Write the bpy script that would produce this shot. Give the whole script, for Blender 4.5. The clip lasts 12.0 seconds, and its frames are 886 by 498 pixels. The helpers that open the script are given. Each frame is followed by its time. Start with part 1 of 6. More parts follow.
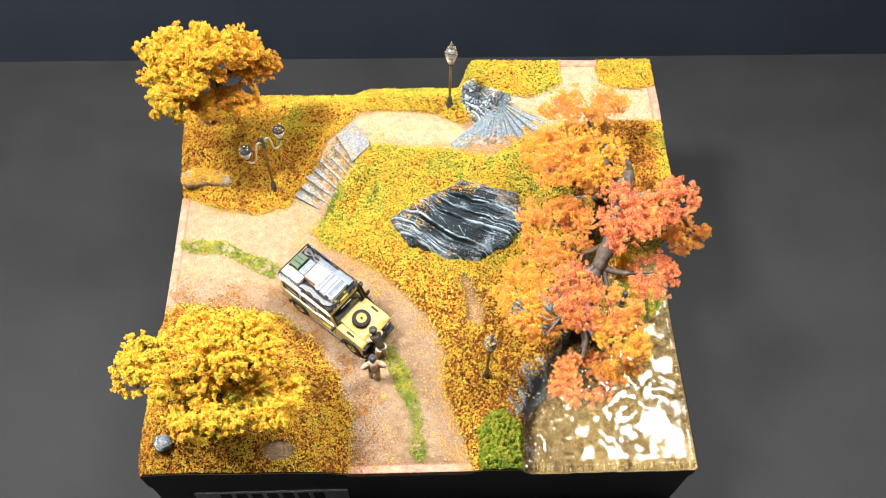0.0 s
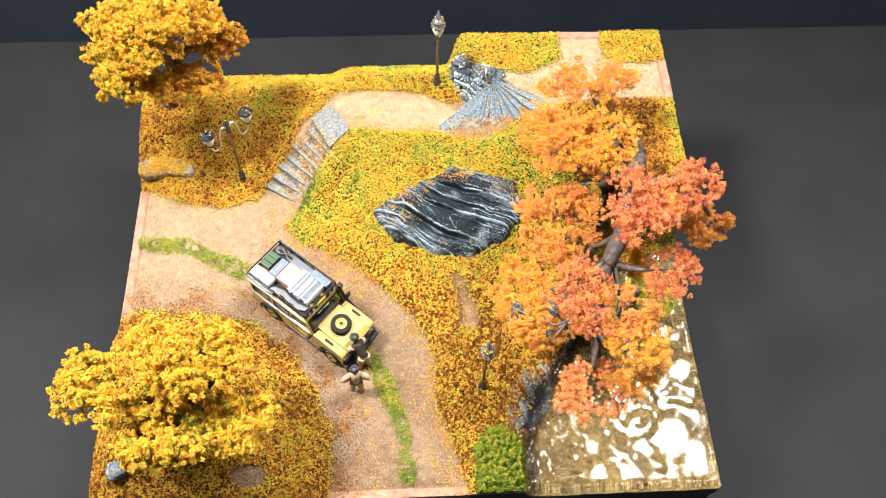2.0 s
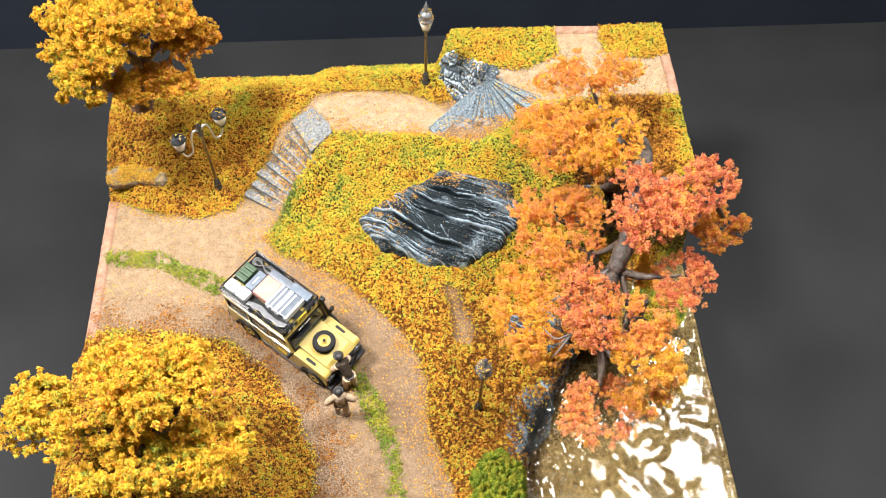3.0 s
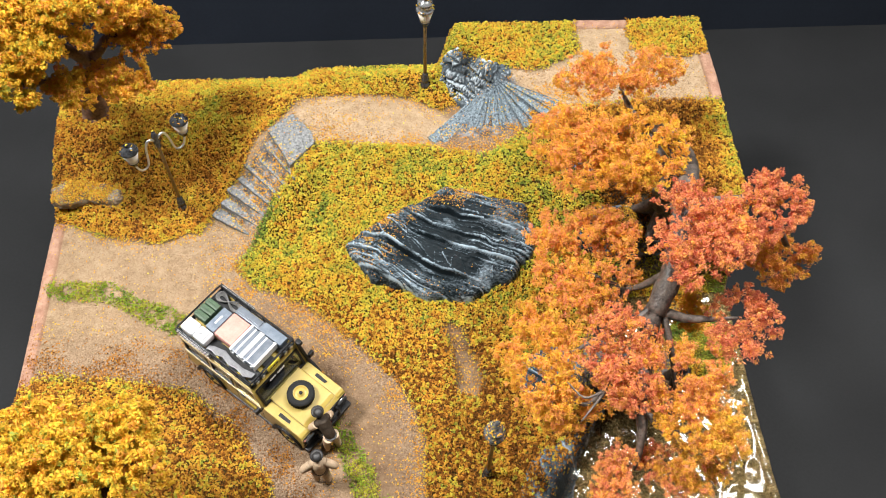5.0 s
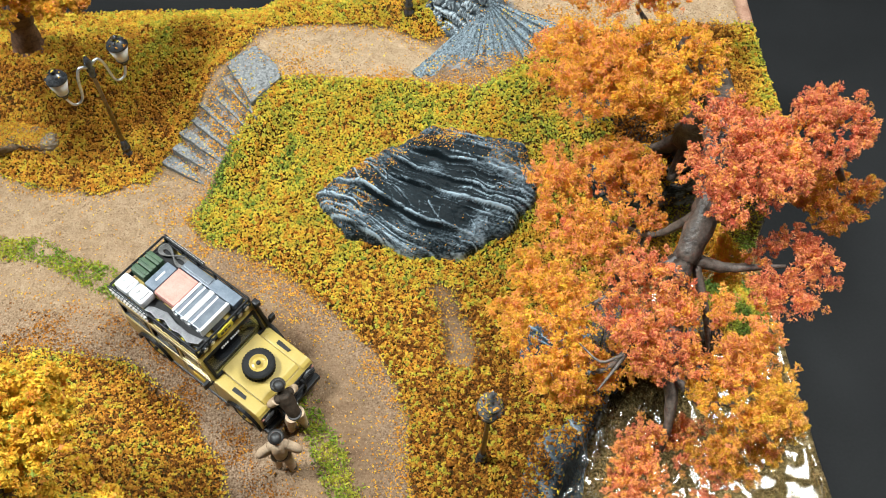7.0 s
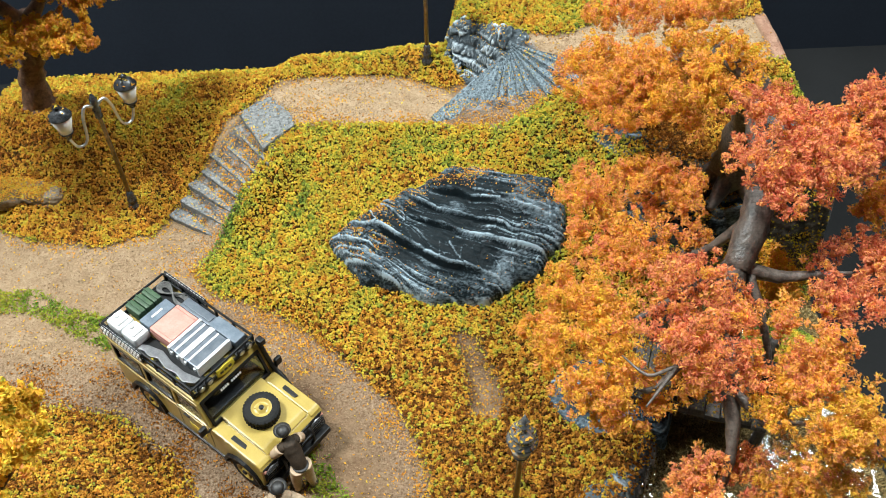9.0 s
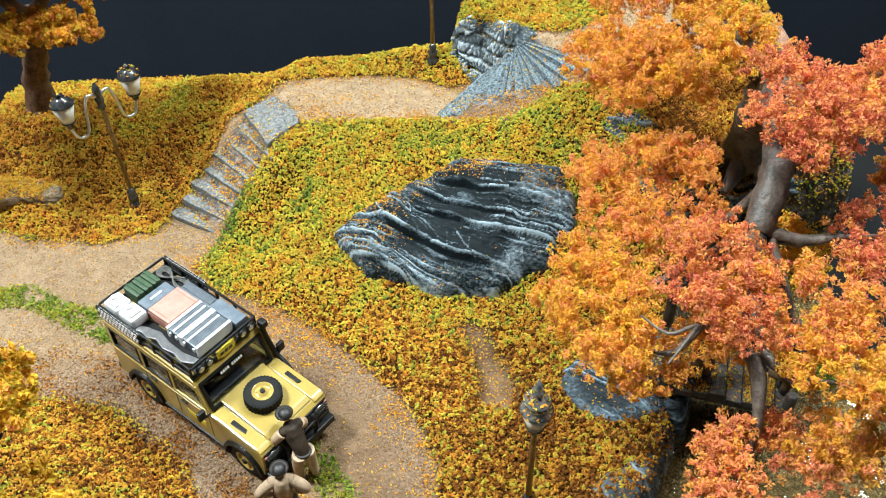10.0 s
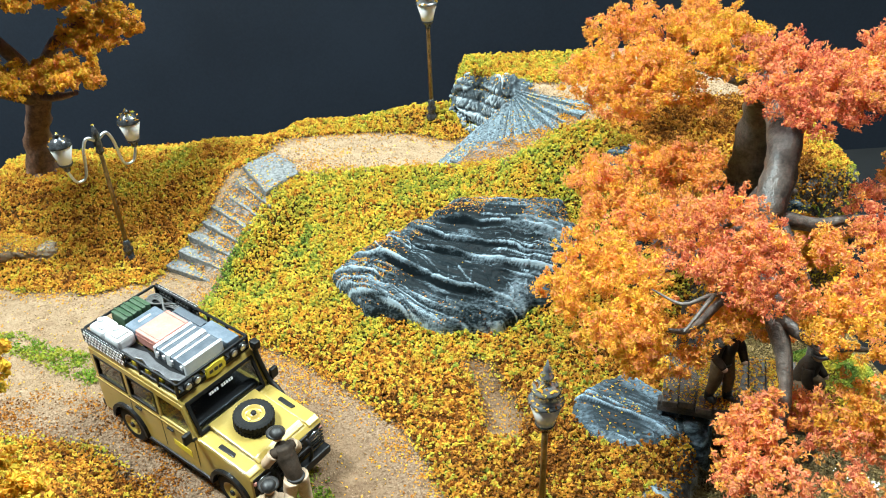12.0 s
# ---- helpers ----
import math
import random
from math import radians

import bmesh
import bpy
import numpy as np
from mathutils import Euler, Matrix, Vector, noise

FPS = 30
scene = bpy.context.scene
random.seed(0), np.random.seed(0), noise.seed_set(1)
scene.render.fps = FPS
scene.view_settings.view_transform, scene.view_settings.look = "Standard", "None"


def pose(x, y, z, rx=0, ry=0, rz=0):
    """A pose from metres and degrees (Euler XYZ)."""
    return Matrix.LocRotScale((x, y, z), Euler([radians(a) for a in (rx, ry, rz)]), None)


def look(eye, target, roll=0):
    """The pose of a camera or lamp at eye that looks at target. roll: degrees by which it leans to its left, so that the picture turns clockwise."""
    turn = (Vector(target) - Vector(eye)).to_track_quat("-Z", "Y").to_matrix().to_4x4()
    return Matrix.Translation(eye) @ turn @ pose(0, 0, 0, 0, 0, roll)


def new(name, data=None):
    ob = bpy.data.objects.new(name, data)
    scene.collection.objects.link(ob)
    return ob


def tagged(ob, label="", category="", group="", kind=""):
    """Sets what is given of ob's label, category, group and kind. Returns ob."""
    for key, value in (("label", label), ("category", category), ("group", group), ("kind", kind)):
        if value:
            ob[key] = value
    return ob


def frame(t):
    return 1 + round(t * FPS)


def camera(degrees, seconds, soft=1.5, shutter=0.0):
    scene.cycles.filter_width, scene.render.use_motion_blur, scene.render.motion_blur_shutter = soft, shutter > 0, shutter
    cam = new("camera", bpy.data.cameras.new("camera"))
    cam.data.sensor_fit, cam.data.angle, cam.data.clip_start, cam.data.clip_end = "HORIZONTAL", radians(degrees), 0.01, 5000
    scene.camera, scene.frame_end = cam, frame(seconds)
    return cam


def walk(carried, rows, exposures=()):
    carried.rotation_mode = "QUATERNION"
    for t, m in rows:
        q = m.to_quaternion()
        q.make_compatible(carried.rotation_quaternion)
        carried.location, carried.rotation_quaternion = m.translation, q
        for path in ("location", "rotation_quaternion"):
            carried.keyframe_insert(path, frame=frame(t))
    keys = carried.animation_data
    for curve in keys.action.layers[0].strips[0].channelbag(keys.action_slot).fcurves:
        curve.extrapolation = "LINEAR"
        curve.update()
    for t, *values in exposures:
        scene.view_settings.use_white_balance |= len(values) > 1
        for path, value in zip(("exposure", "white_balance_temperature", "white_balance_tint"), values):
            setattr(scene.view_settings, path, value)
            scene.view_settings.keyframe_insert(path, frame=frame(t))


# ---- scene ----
cam = camera(54.2, 12.0, soft=1.0)
# seconds, place in metres, turn in degrees
PATH = [
    (0.0, -0.0017, -0.1464, 0.4965, 31.25, -1.00, -1.66),
    (0.5, -0.0008, -0.1379, 0.4885, 31.05, -1.06, -1.93),
    (1.0, -0.0006, -0.1309, 0.4778, 30.88, -1.11, -2.14),
    (1.5, -0.0013, -0.1215, 0.4632, 30.70, -1.19, -2.40),
    (2.0, 0.0004, -0.1136, 0.4489, 30.54, -1.18, -2.69),
    (2.5, 0.0015, -0.1057, 0.4327, 30.74, -1.17, -3.03),
    (3.0, 0.0045, -0.0990, 0.4159, 31.72, -0.99, -3.46),
    (3.5, 0.0062, -0.0912, 0.4016, 32.84, -0.89, -3.66),
    (5.5, 0.0093, -0.0472, 0.3449, 32.68, -0.91, -3.22),
    (6.0, 0.0110, -0.0427, 0.3306, 32.02, -1.09, -3.37),
    (6.5, 0.0135, -0.0404, 0.3160, 31.79, -1.24, -3.51),
    (8.5, 0.0138, -0.0504, 0.2700, 39.40, 0.31, -3.43),
    (9.0, 0.0142, -0.0554, 0.2605, 41.97, 0.75, -3.23),
    (9.5, 0.0131, -0.0619, 0.2483, 44.60, 0.96, -3.21),
    (10.0, 0.0114, -0.0680, 0.2377, 46.09, 1.01, -3.27),
    (10.5, 0.0141, -0.0719, 0.2294, 48.30, 1.32, -3.24),
    (11.0, 0.0127, -0.0776, 0.2221, 50.64, 1.91, -3.41),
    (11.5, 0.0118, -0.0807, 0.2099, 52.23, 2.03, -3.43),
    (12.0, 0.0108, -0.0862, 0.2014, 56.11, 2.08, -3.67),
    ]
# exposure in stops, with the white balance, along the walk
EXPOSURES = [(0.0, 0.66, 6460, 10), (2.0, 0.50, 6480, 10), (3.5, 0.25, 6480, 10), (5.5, -0.08, 6400, 8), (6.5, -0.17, 6150, 4), (8.5, -0.21, 6080, 1),
             (10.5, 0.11, 5900, -3), (12.0, 0.34, 5720, -7)]
walk(cam, [(t, pose(x, y, z, rx, ry, rz)) for t, x, y, z, rx, ry, rz in PATH], EXPOSURES)

# ---- world and lamps ----
world = bpy.data.worlds.new("room_air")
scene.world = world
world.use_nodes = True
world.node_tree.nodes["Background"].inputs[0].default_value = (0.62, 0.68, 0.8, 1)
world.node_tree.nodes["Background"].inputs[1].default_value = 0.03


def softbox(name, eye, target, size, watts, colour):
    data = bpy.data.lights.new(name, "AREA")
    data.shape, data.size, data.energy, data.color = "SQUARE", size, watts, colour
    ob = new(name, data)
    ob.matrix_world = look(eye, target)
    return ob


softbox("softbox_key", (-0.42, 0.15, 0.84), (0.0, 0.13, 0.02), 0.16, 16.0, (1.0, 0.98, 0.95))
softbox("softbox_side", (0.45, 0.41, 0.97), (0.05, 0.14, 0.02), 0.38, 21.5, (1.0, 0.98, 0.95))
# broad soft fill from overhead, added to lift the dark parts
softbox("ceiling_panel", (0.0, 0.1, 1.66), (0.0, 0.1, 0.0), 1.0, 3.6, (1.0, 0.98, 0.96))

# ---- materials ----


def material(name, rough=0.7, metal=0.0, coat=0.0, spec=0.5):
    m = bpy.data.materials.new(name)
    m.use_nodes = True
    b = m.node_tree.nodes["Principled BSDF"]
    b.inputs["Roughness"].default_value = rough
    b.inputs["Metallic"].default_value = metal
    b.inputs["Coat Weight"].default_value = coat
    b.inputs["Specular IOR Level"].default_value = spec
    return m, m.node_tree.nodes, m.node_tree.links, b


def ramp_node(nodes, stops):
    r = nodes.new("ShaderNodeValToRGB")
    e = r.color_ramp.elements
    while len(e) < len(stops):
        e.new(0.5)
    for item, (at, c) in zip(e, stops):
        item.position, item.color = at, (*c, 1)
    return r


def noise_node(nodes, links, mm, detail=4.0, coord="Object", stretch=None):
    """Noise whose features are about mm millimetres wide."""
    tc = nodes.new("ShaderNodeTexCoord")
    n = nodes.new("ShaderNodeTexNoise")
    n.inputs["Scale"].default_value = 1000.0 / mm
    n.inputs["Detail"].default_value = detail
    n.inputs["Roughness"].default_value = 0.6
    if stretch:
        mp = nodes.new("ShaderNodeMapping")
        mp.inputs["Scale"].default_value = stretch
        links.new(tc.outputs[coord], mp.inputs[0])
        links.new(mp.outputs[0], n.inputs["Vector"])
    else:
        links.new(tc.outputs[coord], n.inputs["Vector"])
    return n


def math_node(nodes, links, op, a, b, clamp=False):
    n = nodes.new("ShaderNodeMath")
    n.operation, n.use_clamp = op, clamp
    for i, v in enumerate((a, b)):
        if isinstance(v, (int, float)):
            n.inputs[i].default_value = v
        else:
            links.new(v, n.inputs[i])
    return n.outputs[0]


def mix_node(nodes, links, fac, a, b, blend="MIX"):
    n = nodes.new("ShaderNodeMix")
    n.data_type, n.blend_type = "RGBA", blend
    for i, v in ((0, fac), (6, a), (7, b)):
        if isinstance(v, (int, float)):
            n.inputs[i].default_value = v
        elif isinstance(v, tuple):
            n.inputs[i].default_value = (*v, 1)
        else:
            links.new(v, n.inputs[i])
    return n.outputs[2]


def bump(nodes, links, b, height, strength, mm):
    n = nodes.new("ShaderNodeBump")
    n.inputs["Strength"].default_value = strength
    n.inputs["Distance"].default_value = mm / 1000
    links.new(height, n.inputs["Height"])
    links.new(n.outputs[0], b.inputs["Normal"])


def surface(name, dark, light, rough=0.6, metal=0.0, mm=3.0, fine=0.5, relief=0.1, coat=0.0, spec=0.5, wear=0.15):
    """A painted or plain surface: broad tone drift, fine grain, slight relief and uneven gloss."""
    m, nodes, links, b = material(name, rough, metal, coat, spec)
    broad = noise_node(nodes, links, mm)
    grain = noise_node(nodes, links, fine, 3)
    both = math_node(nodes, links, "ADD", math_node(nodes, links, "MULTIPLY", broad.outputs[0], 0.65),
                     math_node(nodes, links, "MULTIPLY", grain.outputs[0], 0.35))
    r = ramp_node(nodes, [(0.36, dark), (0.62, light)])
    links.new(both, r.inputs[0])
    links.new(r.outputs[0], b.inputs["Base Color"])
    links.new(math_node(nodes, links, "ADD", rough - wear / 2, math_node(nodes, links, "MULTIPLY", broad.outputs[0], wear)),
              b.inputs["Roughness"])
    if relief:
        bump(nodes, links, b, grain.outputs[0], 0.6, relief)
    return m


def attribute(nodes, name):
    n = nodes.new("ShaderNodeAttribute")
    n.attribute_name = name
    return n.outputs["Fac"]


def leaf_material(name, stops, spread):
    """Flock and foam leaves: every flake has its own tone round the hue stored with it."""
    m, nodes, links, b = material(name, 0.9, spec=0.08)
    geo = nodes.new("ShaderNodeNewGeometry")
    jitter = math_node(nodes, links, "MULTIPLY", math_node(nodes, links, "SUBTRACT", geo.outputs["Random Per Island"], 0.5), spread)
    f = math_node(nodes, links, "ADD", attribute(nodes, "hue"), jitter, True)
    r = ramp_node(nodes, stops)
    links.new(f, r.inputs[0])
    tone = noise_node(nodes, links, 5, 2)
    c = mix_node(nodes, links, 0.35, r.outputs[0], mix_node(nodes, links, 1.0, r.outputs[0],
                 ramp_out(nodes, links, tone.outputs[0], [(0.3, (0.45, 0.45, 0.45)), (0.7, (1.25, 1.2, 1.1))]), "MULTIPLY"))
    links.new(c, b.inputs["Base Color"])
    thin = nodes.new("ShaderNodeBsdfTranslucent")
    links.new(c, thin.inputs["Color"])
    both = nodes.new("ShaderNodeMixShader")
    both.inputs[0].default_value = 0.35
    links.new(b.outputs[0], both.inputs[1])
    links.new(thin.outputs[0], both.inputs[2])
    links.new(both.outputs[0], nodes["Material Output"].inputs["Surface"])
    return m


def ramp_out(nodes, links, value, stops):
    r = ramp_node(nodes, stops)
    links.new(value, r.inputs[0])
    return r.outputs[0]


CROWN = leaf_material("crown_foam", [(0.0, (0.58, 0.14, 0.085)), (0.22, (0.82, 0.33, 0.17)), (0.42, (0.84, 0.42, 0.10)),
                                     (0.62, (0.82, 0.49, 0.055)), (0.82, (0.80, 0.58, 0.06)), (1.0, (0.36, 0.44, 0.08))], 0.34)
FLOCK = leaf_material("ground_flock", [(0.0, (0.10, 0.045, 0.02)), (0.15, (0.36, 0.14, 0.025)), (0.32, (0.76, 0.37, 0.055)),
                                       (0.50, (0.76, 0.54, 0.065)), (0.62, (0.74, 0.63, 0.08)), (0.76, (0.40, 0.46, 0.07)), (1.0, (0.12, 0.21, 0.045))], 0.17)

GRASS = leaf_material("verge_grass", [(0.0, (0.50, 0.46, 0.06)), (0.35, (0.34, 0.40, 0.05)), (0.7, (0.20, 0.33, 0.04)), (1.0, (0.10, 0.20, 0.03))], 0.6)


def ground_material():
    m, nodes, links, b = material("ground_earth", 0.9, spec=0.2)
    broad = noise_node(nodes, links, 22, 5)
    mid = noise_node(nodes, links, 4, 5)
    grain = noise_node(nodes, links, 0.7, 4)
    dirt = ramp_out(nodes, links, math_node(nodes, links, "ADD", math_node(nodes, links, "MULTIPLY", broad.outputs[0], 0.5),
                    math_node(nodes, links, "ADD", math_node(nodes, links, "MULTIPLY", mid.outputs[0], 0.28), math_node(nodes, links, "MULTIPLY", grain.outputs[0], 0.22))),
                    [(0.36, (0.12, 0.07, 0.04)), (0.5, (0.225, 0.145, 0.083)), (0.64, (0.33, 0.23, 0.143))])
    gravel = ramp_out(nodes, links, grain.outputs[0], [(0.35, (0.12, 0.07, 0.04)), (0.5, (0.265, 0.178, 0.112)), (0.66, (0.41, 0.30, 0.205))])
    # soil under the flock, coloured extra dark to put shade into the gaps
    soil = ramp_out(nodes, links, grain.outputs[0], [(0.35, (0.04, 0.025, 0.01)), (0.55, (0.13, 0.08, 0.02)), (0.7, (0.24, 0.17, 0.03))])
    rim = ramp_out(nodes, links, mid.outputs[0], [(0.35, (0.34, 0.18, 0.12)), (0.65, (0.48, 0.29, 0.20))])
    bed = ramp_out(nodes, links, math_node(nodes, links, "ADD", math_node(nodes, links, "MULTIPLY", mid.outputs[0], 0.4), math_node(nodes, links, "MULTIPLY", grain.outputs[0], 0.6)),
                   [(0.36, (0.08, 0.05, 0.017)), (0.5, (0.22, 0.15, 0.058)), (0.64, (0.38, 0.29, 0.14))])
    stone = ramp_out(nodes, links, mid.outputs[0], [(0.34, (0.035, 0.037, 0.04)), (0.52, (0.14, 0.145, 0.15)), (0.72, (0.42, 0.43, 0.45))])
    sand = ramp_out(nodes, links, math_node(nodes, links, "ADD", math_node(nodes, links, "MULTIPLY", mid.outputs[0], 0.5), math_node(nodes, links, "MULTIPLY", grain.outputs[0], 0.5)),
                    [(0.36, (0.29, 0.195, 0.11)), (0.5, (0.41, 0.29, 0.175)), (0.64, (0.50, 0.37, 0.24))])
    c = mix_node(nodes, links, attribute(nodes, "gravel"), dirt, gravel)
    c = mix_node(nodes, links, attribute(nodes, "pale"), c, sand)
    c = mix_node(nodes, links, attribute(nodes, "flock"), c, soil)
    c = mix_node(nodes, links, attribute(nodes, "rim"), c, rim)
    c = mix_node(nodes, links, math_node(nodes, links, "MULTIPLY", attribute(nodes, "groove"), 0.6), c, (0.20, 0.10, 0.06))
    c = mix_node(nodes, links, attribute(nodes, "bed"), c, bed)
    c = mix_node(nodes, links, attribute(nodes, "stone"), c, stone)
    links.new(c, b.inputs["Base Color"])
    h = math_node(nodes, links, "ADD", mid.outputs[0], math_node(nodes, links, "MULTIPLY", grain.outputs[0], 0.5))
    bump(nodes, links, b, h, 1.0, 2.2)
    return m


GROUND = ground_material()


def slate_material(name, low, body, ridge, bite=1.0):
    """Cast rock, painted dark and dry-brushed pale on its ridges; the brushed ridges are stored with the mesh."""
    m, nodes, links, b = material(name, 0.55, spec=0.12)
    big = noise_node(nodes, links, 6, 4, stretch=(0.5, 1.0, 1.0))
    fine = noise_node(nodes, links, 0.8, 4, stretch=(0.6, 1.0, 1.0))
    brush = math_node(nodes, links, "MULTIPLY", attribute(nodes, "brush"), math_node(nodes, links, "ADD", 0.15, math_node(nodes, links, "MULTIPLY", math_node(nodes, links, "POWER", fine.outputs[0], 1.5), 2.4)))
    f = math_node(nodes, links, "ADD", math_node(nodes, links, "MULTIPLY", brush, bite), math_node(nodes, links, "ADD", math_node(nodes, links, "MULTIPLY", big.outputs[0], 0.28),
                  math_node(nodes, links, "MULTIPLY", fine.outputs[0], 0.26)))
    links.new(ramp_out(nodes, links, f, [(0.16, low), (0.34, body), (0.58, tuple(0.6 * p + 0.4 * q for p, q in zip(body, ridge))), (0.92, ridge)]),
              b.inputs["Base Color"])
    bump(nodes, links, b, fine.outputs[0], 0.7, 0.3)
    return m


SLATE = slate_material("slate_paint", (0.002, 0.004, 0.005), (0.009, 0.0145, 0.018), (0.36, 0.45, 0.52))
BANK_SLATE = slate_material("bank_slate", (0.008, 0.011, 0.013), (0.034, 0.045, 0.054), (0.34, 0.45, 0.55))
CRAG = slate_material("crag_paint", (0.012, 0.016, 0.020), (0.085, 0.105, 0.12), (0.48, 0.55, 0.60))
EARTH_ROCK = slate_material("earth_rock", (0.05, 0.035, 0.02), (0.19, 0.14, 0.09), (0.36, 0.31, 0.25))
FANSTONE = surface("fan_stone", (0.016, 0.023, 0.030), (0.24, 0.30, 0.34), 0.85, mm=1.0, fine=0.5, relief=0.35)
TERRACOTTA = surface("terracotta_edge", (0.34, 0.15, 0.09), (0.50, 0.26, 0.16), 0.85, mm=4, fine=0.7, relief=0.15)
GRANITE = surface("granite_step", (0.05, 0.052, 0.052), (0.25, 0.255, 0.255), 0.85, mm=1.2, fine=0.5, relief=0.25)
BARK = surface("bark_paint", (0.030, 0.024, 0.021), (0.15, 0.12, 0.10), 0.42, mm=3.0, fine=0.9, relief=0.5)
BARK_WARM = surface("bark_warm", (0.045, 0.022, 0.013), (0.17, 0.092, 0.056), 0.6, mm=3.0, fine=0.9, relief=0.5)
PLANK = surface("dark_timber", (0.025, 0.022, 0.02), (0.13, 0.115, 0.105), 0.55, mm=4.0, fine=0.6, relief=0.2)
BLACK_SIDE = surface("black_card", (0.012, 0.012, 0.013), (0.022, 0.022, 0.024), 0.6, mm=20, fine=1.0, relief=0.05)
BED_CRUMB = surface("bed_crumb", (0.045, 0.032, 0.012), (0.20, 0.15, 0.06), 0.9, mm=6, fine=1.2, relief=0.0, spec=0.1)
PALE_RIM = surface("pale_plaster", (0.5, 0.45, 0.36), (0.7, 0.66, 0.58), 0.8)
TABLE = surface("table_black", (0.013, 0.0134, 0.014), (0.018, 0.0185, 0.0195), 0.6, mm=60, fine=1.5, relief=0.02, spec=0.12)
CLOTH = surface("backdrop_black", (0.013, 0.019, 0.033), (0.020, 0.028, 0.046), 0.85, mm=80, fine=1.5, relief=0.05)
PLASTER = surface("room_paint", (0.20, 0.20, 0.21), (0.26, 0.26, 0.27), 0.9, mm=300, fine=20, relief=0.2)
PLATE = surface("silver_plate", (0.40, 0.40, 0.41), (0.52, 0.52, 0.53), 0.4, 0.6, mm=6)
YELLOW = surface("sand_glow_paint", (0.35, 0.255, 0.055), (0.41, 0.30, 0.072), 0.3, mm=8, fine=0.6, relief=0.01, coat=0.5)
GRIT = surface("road_grit", (0.17, 0.105, 0.06), (0.42, 0.29, 0.185), 0.9, mm=1.5, fine=0.6, relief=0.0, spec=0.1)
RUBBER = surface("black_rubber", (0.007, 0.007, 0.007), (0.018, 0.018, 0.018), 0.75, mm=2, fine=0.4, relief=0.05, spec=0.2)
BLACK = surface("black_plastic", (0.006, 0.006, 0.007), (0.014, 0.014, 0.015), 0.45, mm=3, fine=0.5, relief=0.03, spec=0.25)
STEEL = surface("bright_steel", (0.55, 0.56, 0.58), (0.75, 0.76, 0.78), 0.3, 0.9, mm=2, relief=0.02)
CASE_SILVER = surface("silver_case", (0.10, 0.118, 0.145), (0.165, 0.185, 0.215), 0.36, 0.3, mm=3, relief=0.02)
CASE_GREY = surface("grey_case", (0.10, 0.125, 0.16), (0.16, 0.19, 0.23), 0.45, mm=3, spec=0.3)
CASE_WHITE = surface("white_can", (0.68, 0.69, 0.71), (0.80, 0.80, 0.81), 0.4, mm=3, relief=0.02)
CASE_GREEN = surface("green_can", (0.025, 0.055, 0.025), (0.05, 0.09, 0.045), 0.5, mm=3)
CASE_PINK = surface("salmon_case", (0.46, 0.20, 0.16), (0.58, 0.28, 0.23), 0.55, mm=3)
CORD = surface("grey_cord", (0.06, 0.058, 0.056), (0.17, 0.165, 0.16), 0.8, mm=1, fine=0.3)
GUNMETAL = surface("gunmetal", (0.10, 0.10, 0.105), (0.17, 0.17, 0.18), 0.45, 0.5, mm=2)
BADGE = surface("badge_yellow", (0.62, 0.50, 0.02), (0.72, 0.60, 0.04), 0.4, mm=2, relief=0.0)
WHITE = surface("white_print", (0.7, 0.7, 0.72), (0.8, 0.8, 0.82), 0.5, mm=2, relief=0.0)
BRASS = surface("aged_brass", (0.14, 0.10, 0.055), (0.34, 0.26, 0.15), 0.4, 0.8, mm=2, fine=0.4, relief=0.05)
IRON = surface("black_iron", (0.03, 0.031, 0.034), (0.13, 0.135, 0.145), 0.2, 0.6, mm=2, relief=0.05)
LAMP_METAL = surface("lamp_metal", (0.26, 0.265, 0.27), (0.46, 0.465, 0.47), 0.2, 0.7, mm=2, relief=0.03)
OPAL = surface("opal_glass", (0.84, 0.84, 0.83), (0.90, 0.90, 0.89), 0.15, mm=3, relief=0.0, coat=0.6)
KHAKI = surface("khaki_paint", (0.34, 0.24, 0.15), (0.50, 0.37, 0.25), 0.7, mm=3, fine=0.6, relief=0.05)
OLIVE = surface("brown_paint", (0.022, 0.016, 0.011), (0.055, 0.038, 0.026), 0.7, mm=3, fine=0.6, relief=0.05, spec=0.2)
TROUSER = surface("dull_brown_paint", (0.10, 0.066, 0.036), (0.19, 0.125, 0.072), 0.7, mm=3, fine=0.6, relief=0.05, spec=0.2)
DARK = surface("dark_paint", (0.015, 0.014, 0.014), (0.03, 0.028, 0.028), 0.5, mm=2)
SKIN = surface("tan_paint", (0.50, 0.31, 0.20), (0.60, 0.40, 0.28), 0.6, mm=2)


def glass_material(name, tint, rough):
    m, nodes, links, b = material(name, rough)
    b.inputs["Transmission Weight"].default_value = 1.0
    b.inputs["Base Color"].default_value = (*tint, 1)
    b.inputs["IOR"].default_value = 1.45
    return m, nodes, links, b


def water_material():
    """Clear poured resin with ripples brushed into its skin."""
    m, nodes, links, b = glass_material("poured_resin", (0.98, 0.96, 0.90), 0.03)
    a = noise_node(nodes, links, 7, 1)
    c = noise_node(nodes, links, 2.5, 1)
    h = math_node(nodes, links, "ADD", a.outputs[0], math_node(nodes, links, "MULTIPLY", c.outputs[0], 0.3))
    bump(nodes, links, b, h, 0.22, 0.6)
    return m


RESIN = water_material()
PANE, *_ = glass_material("smoked_pane", (0.30, 0.33, 0.36), 0.03)

# ---- mesh helpers (all shapes below are written in millimetres) ----
MM = 0.001
rng = np.random.default_rng(7)


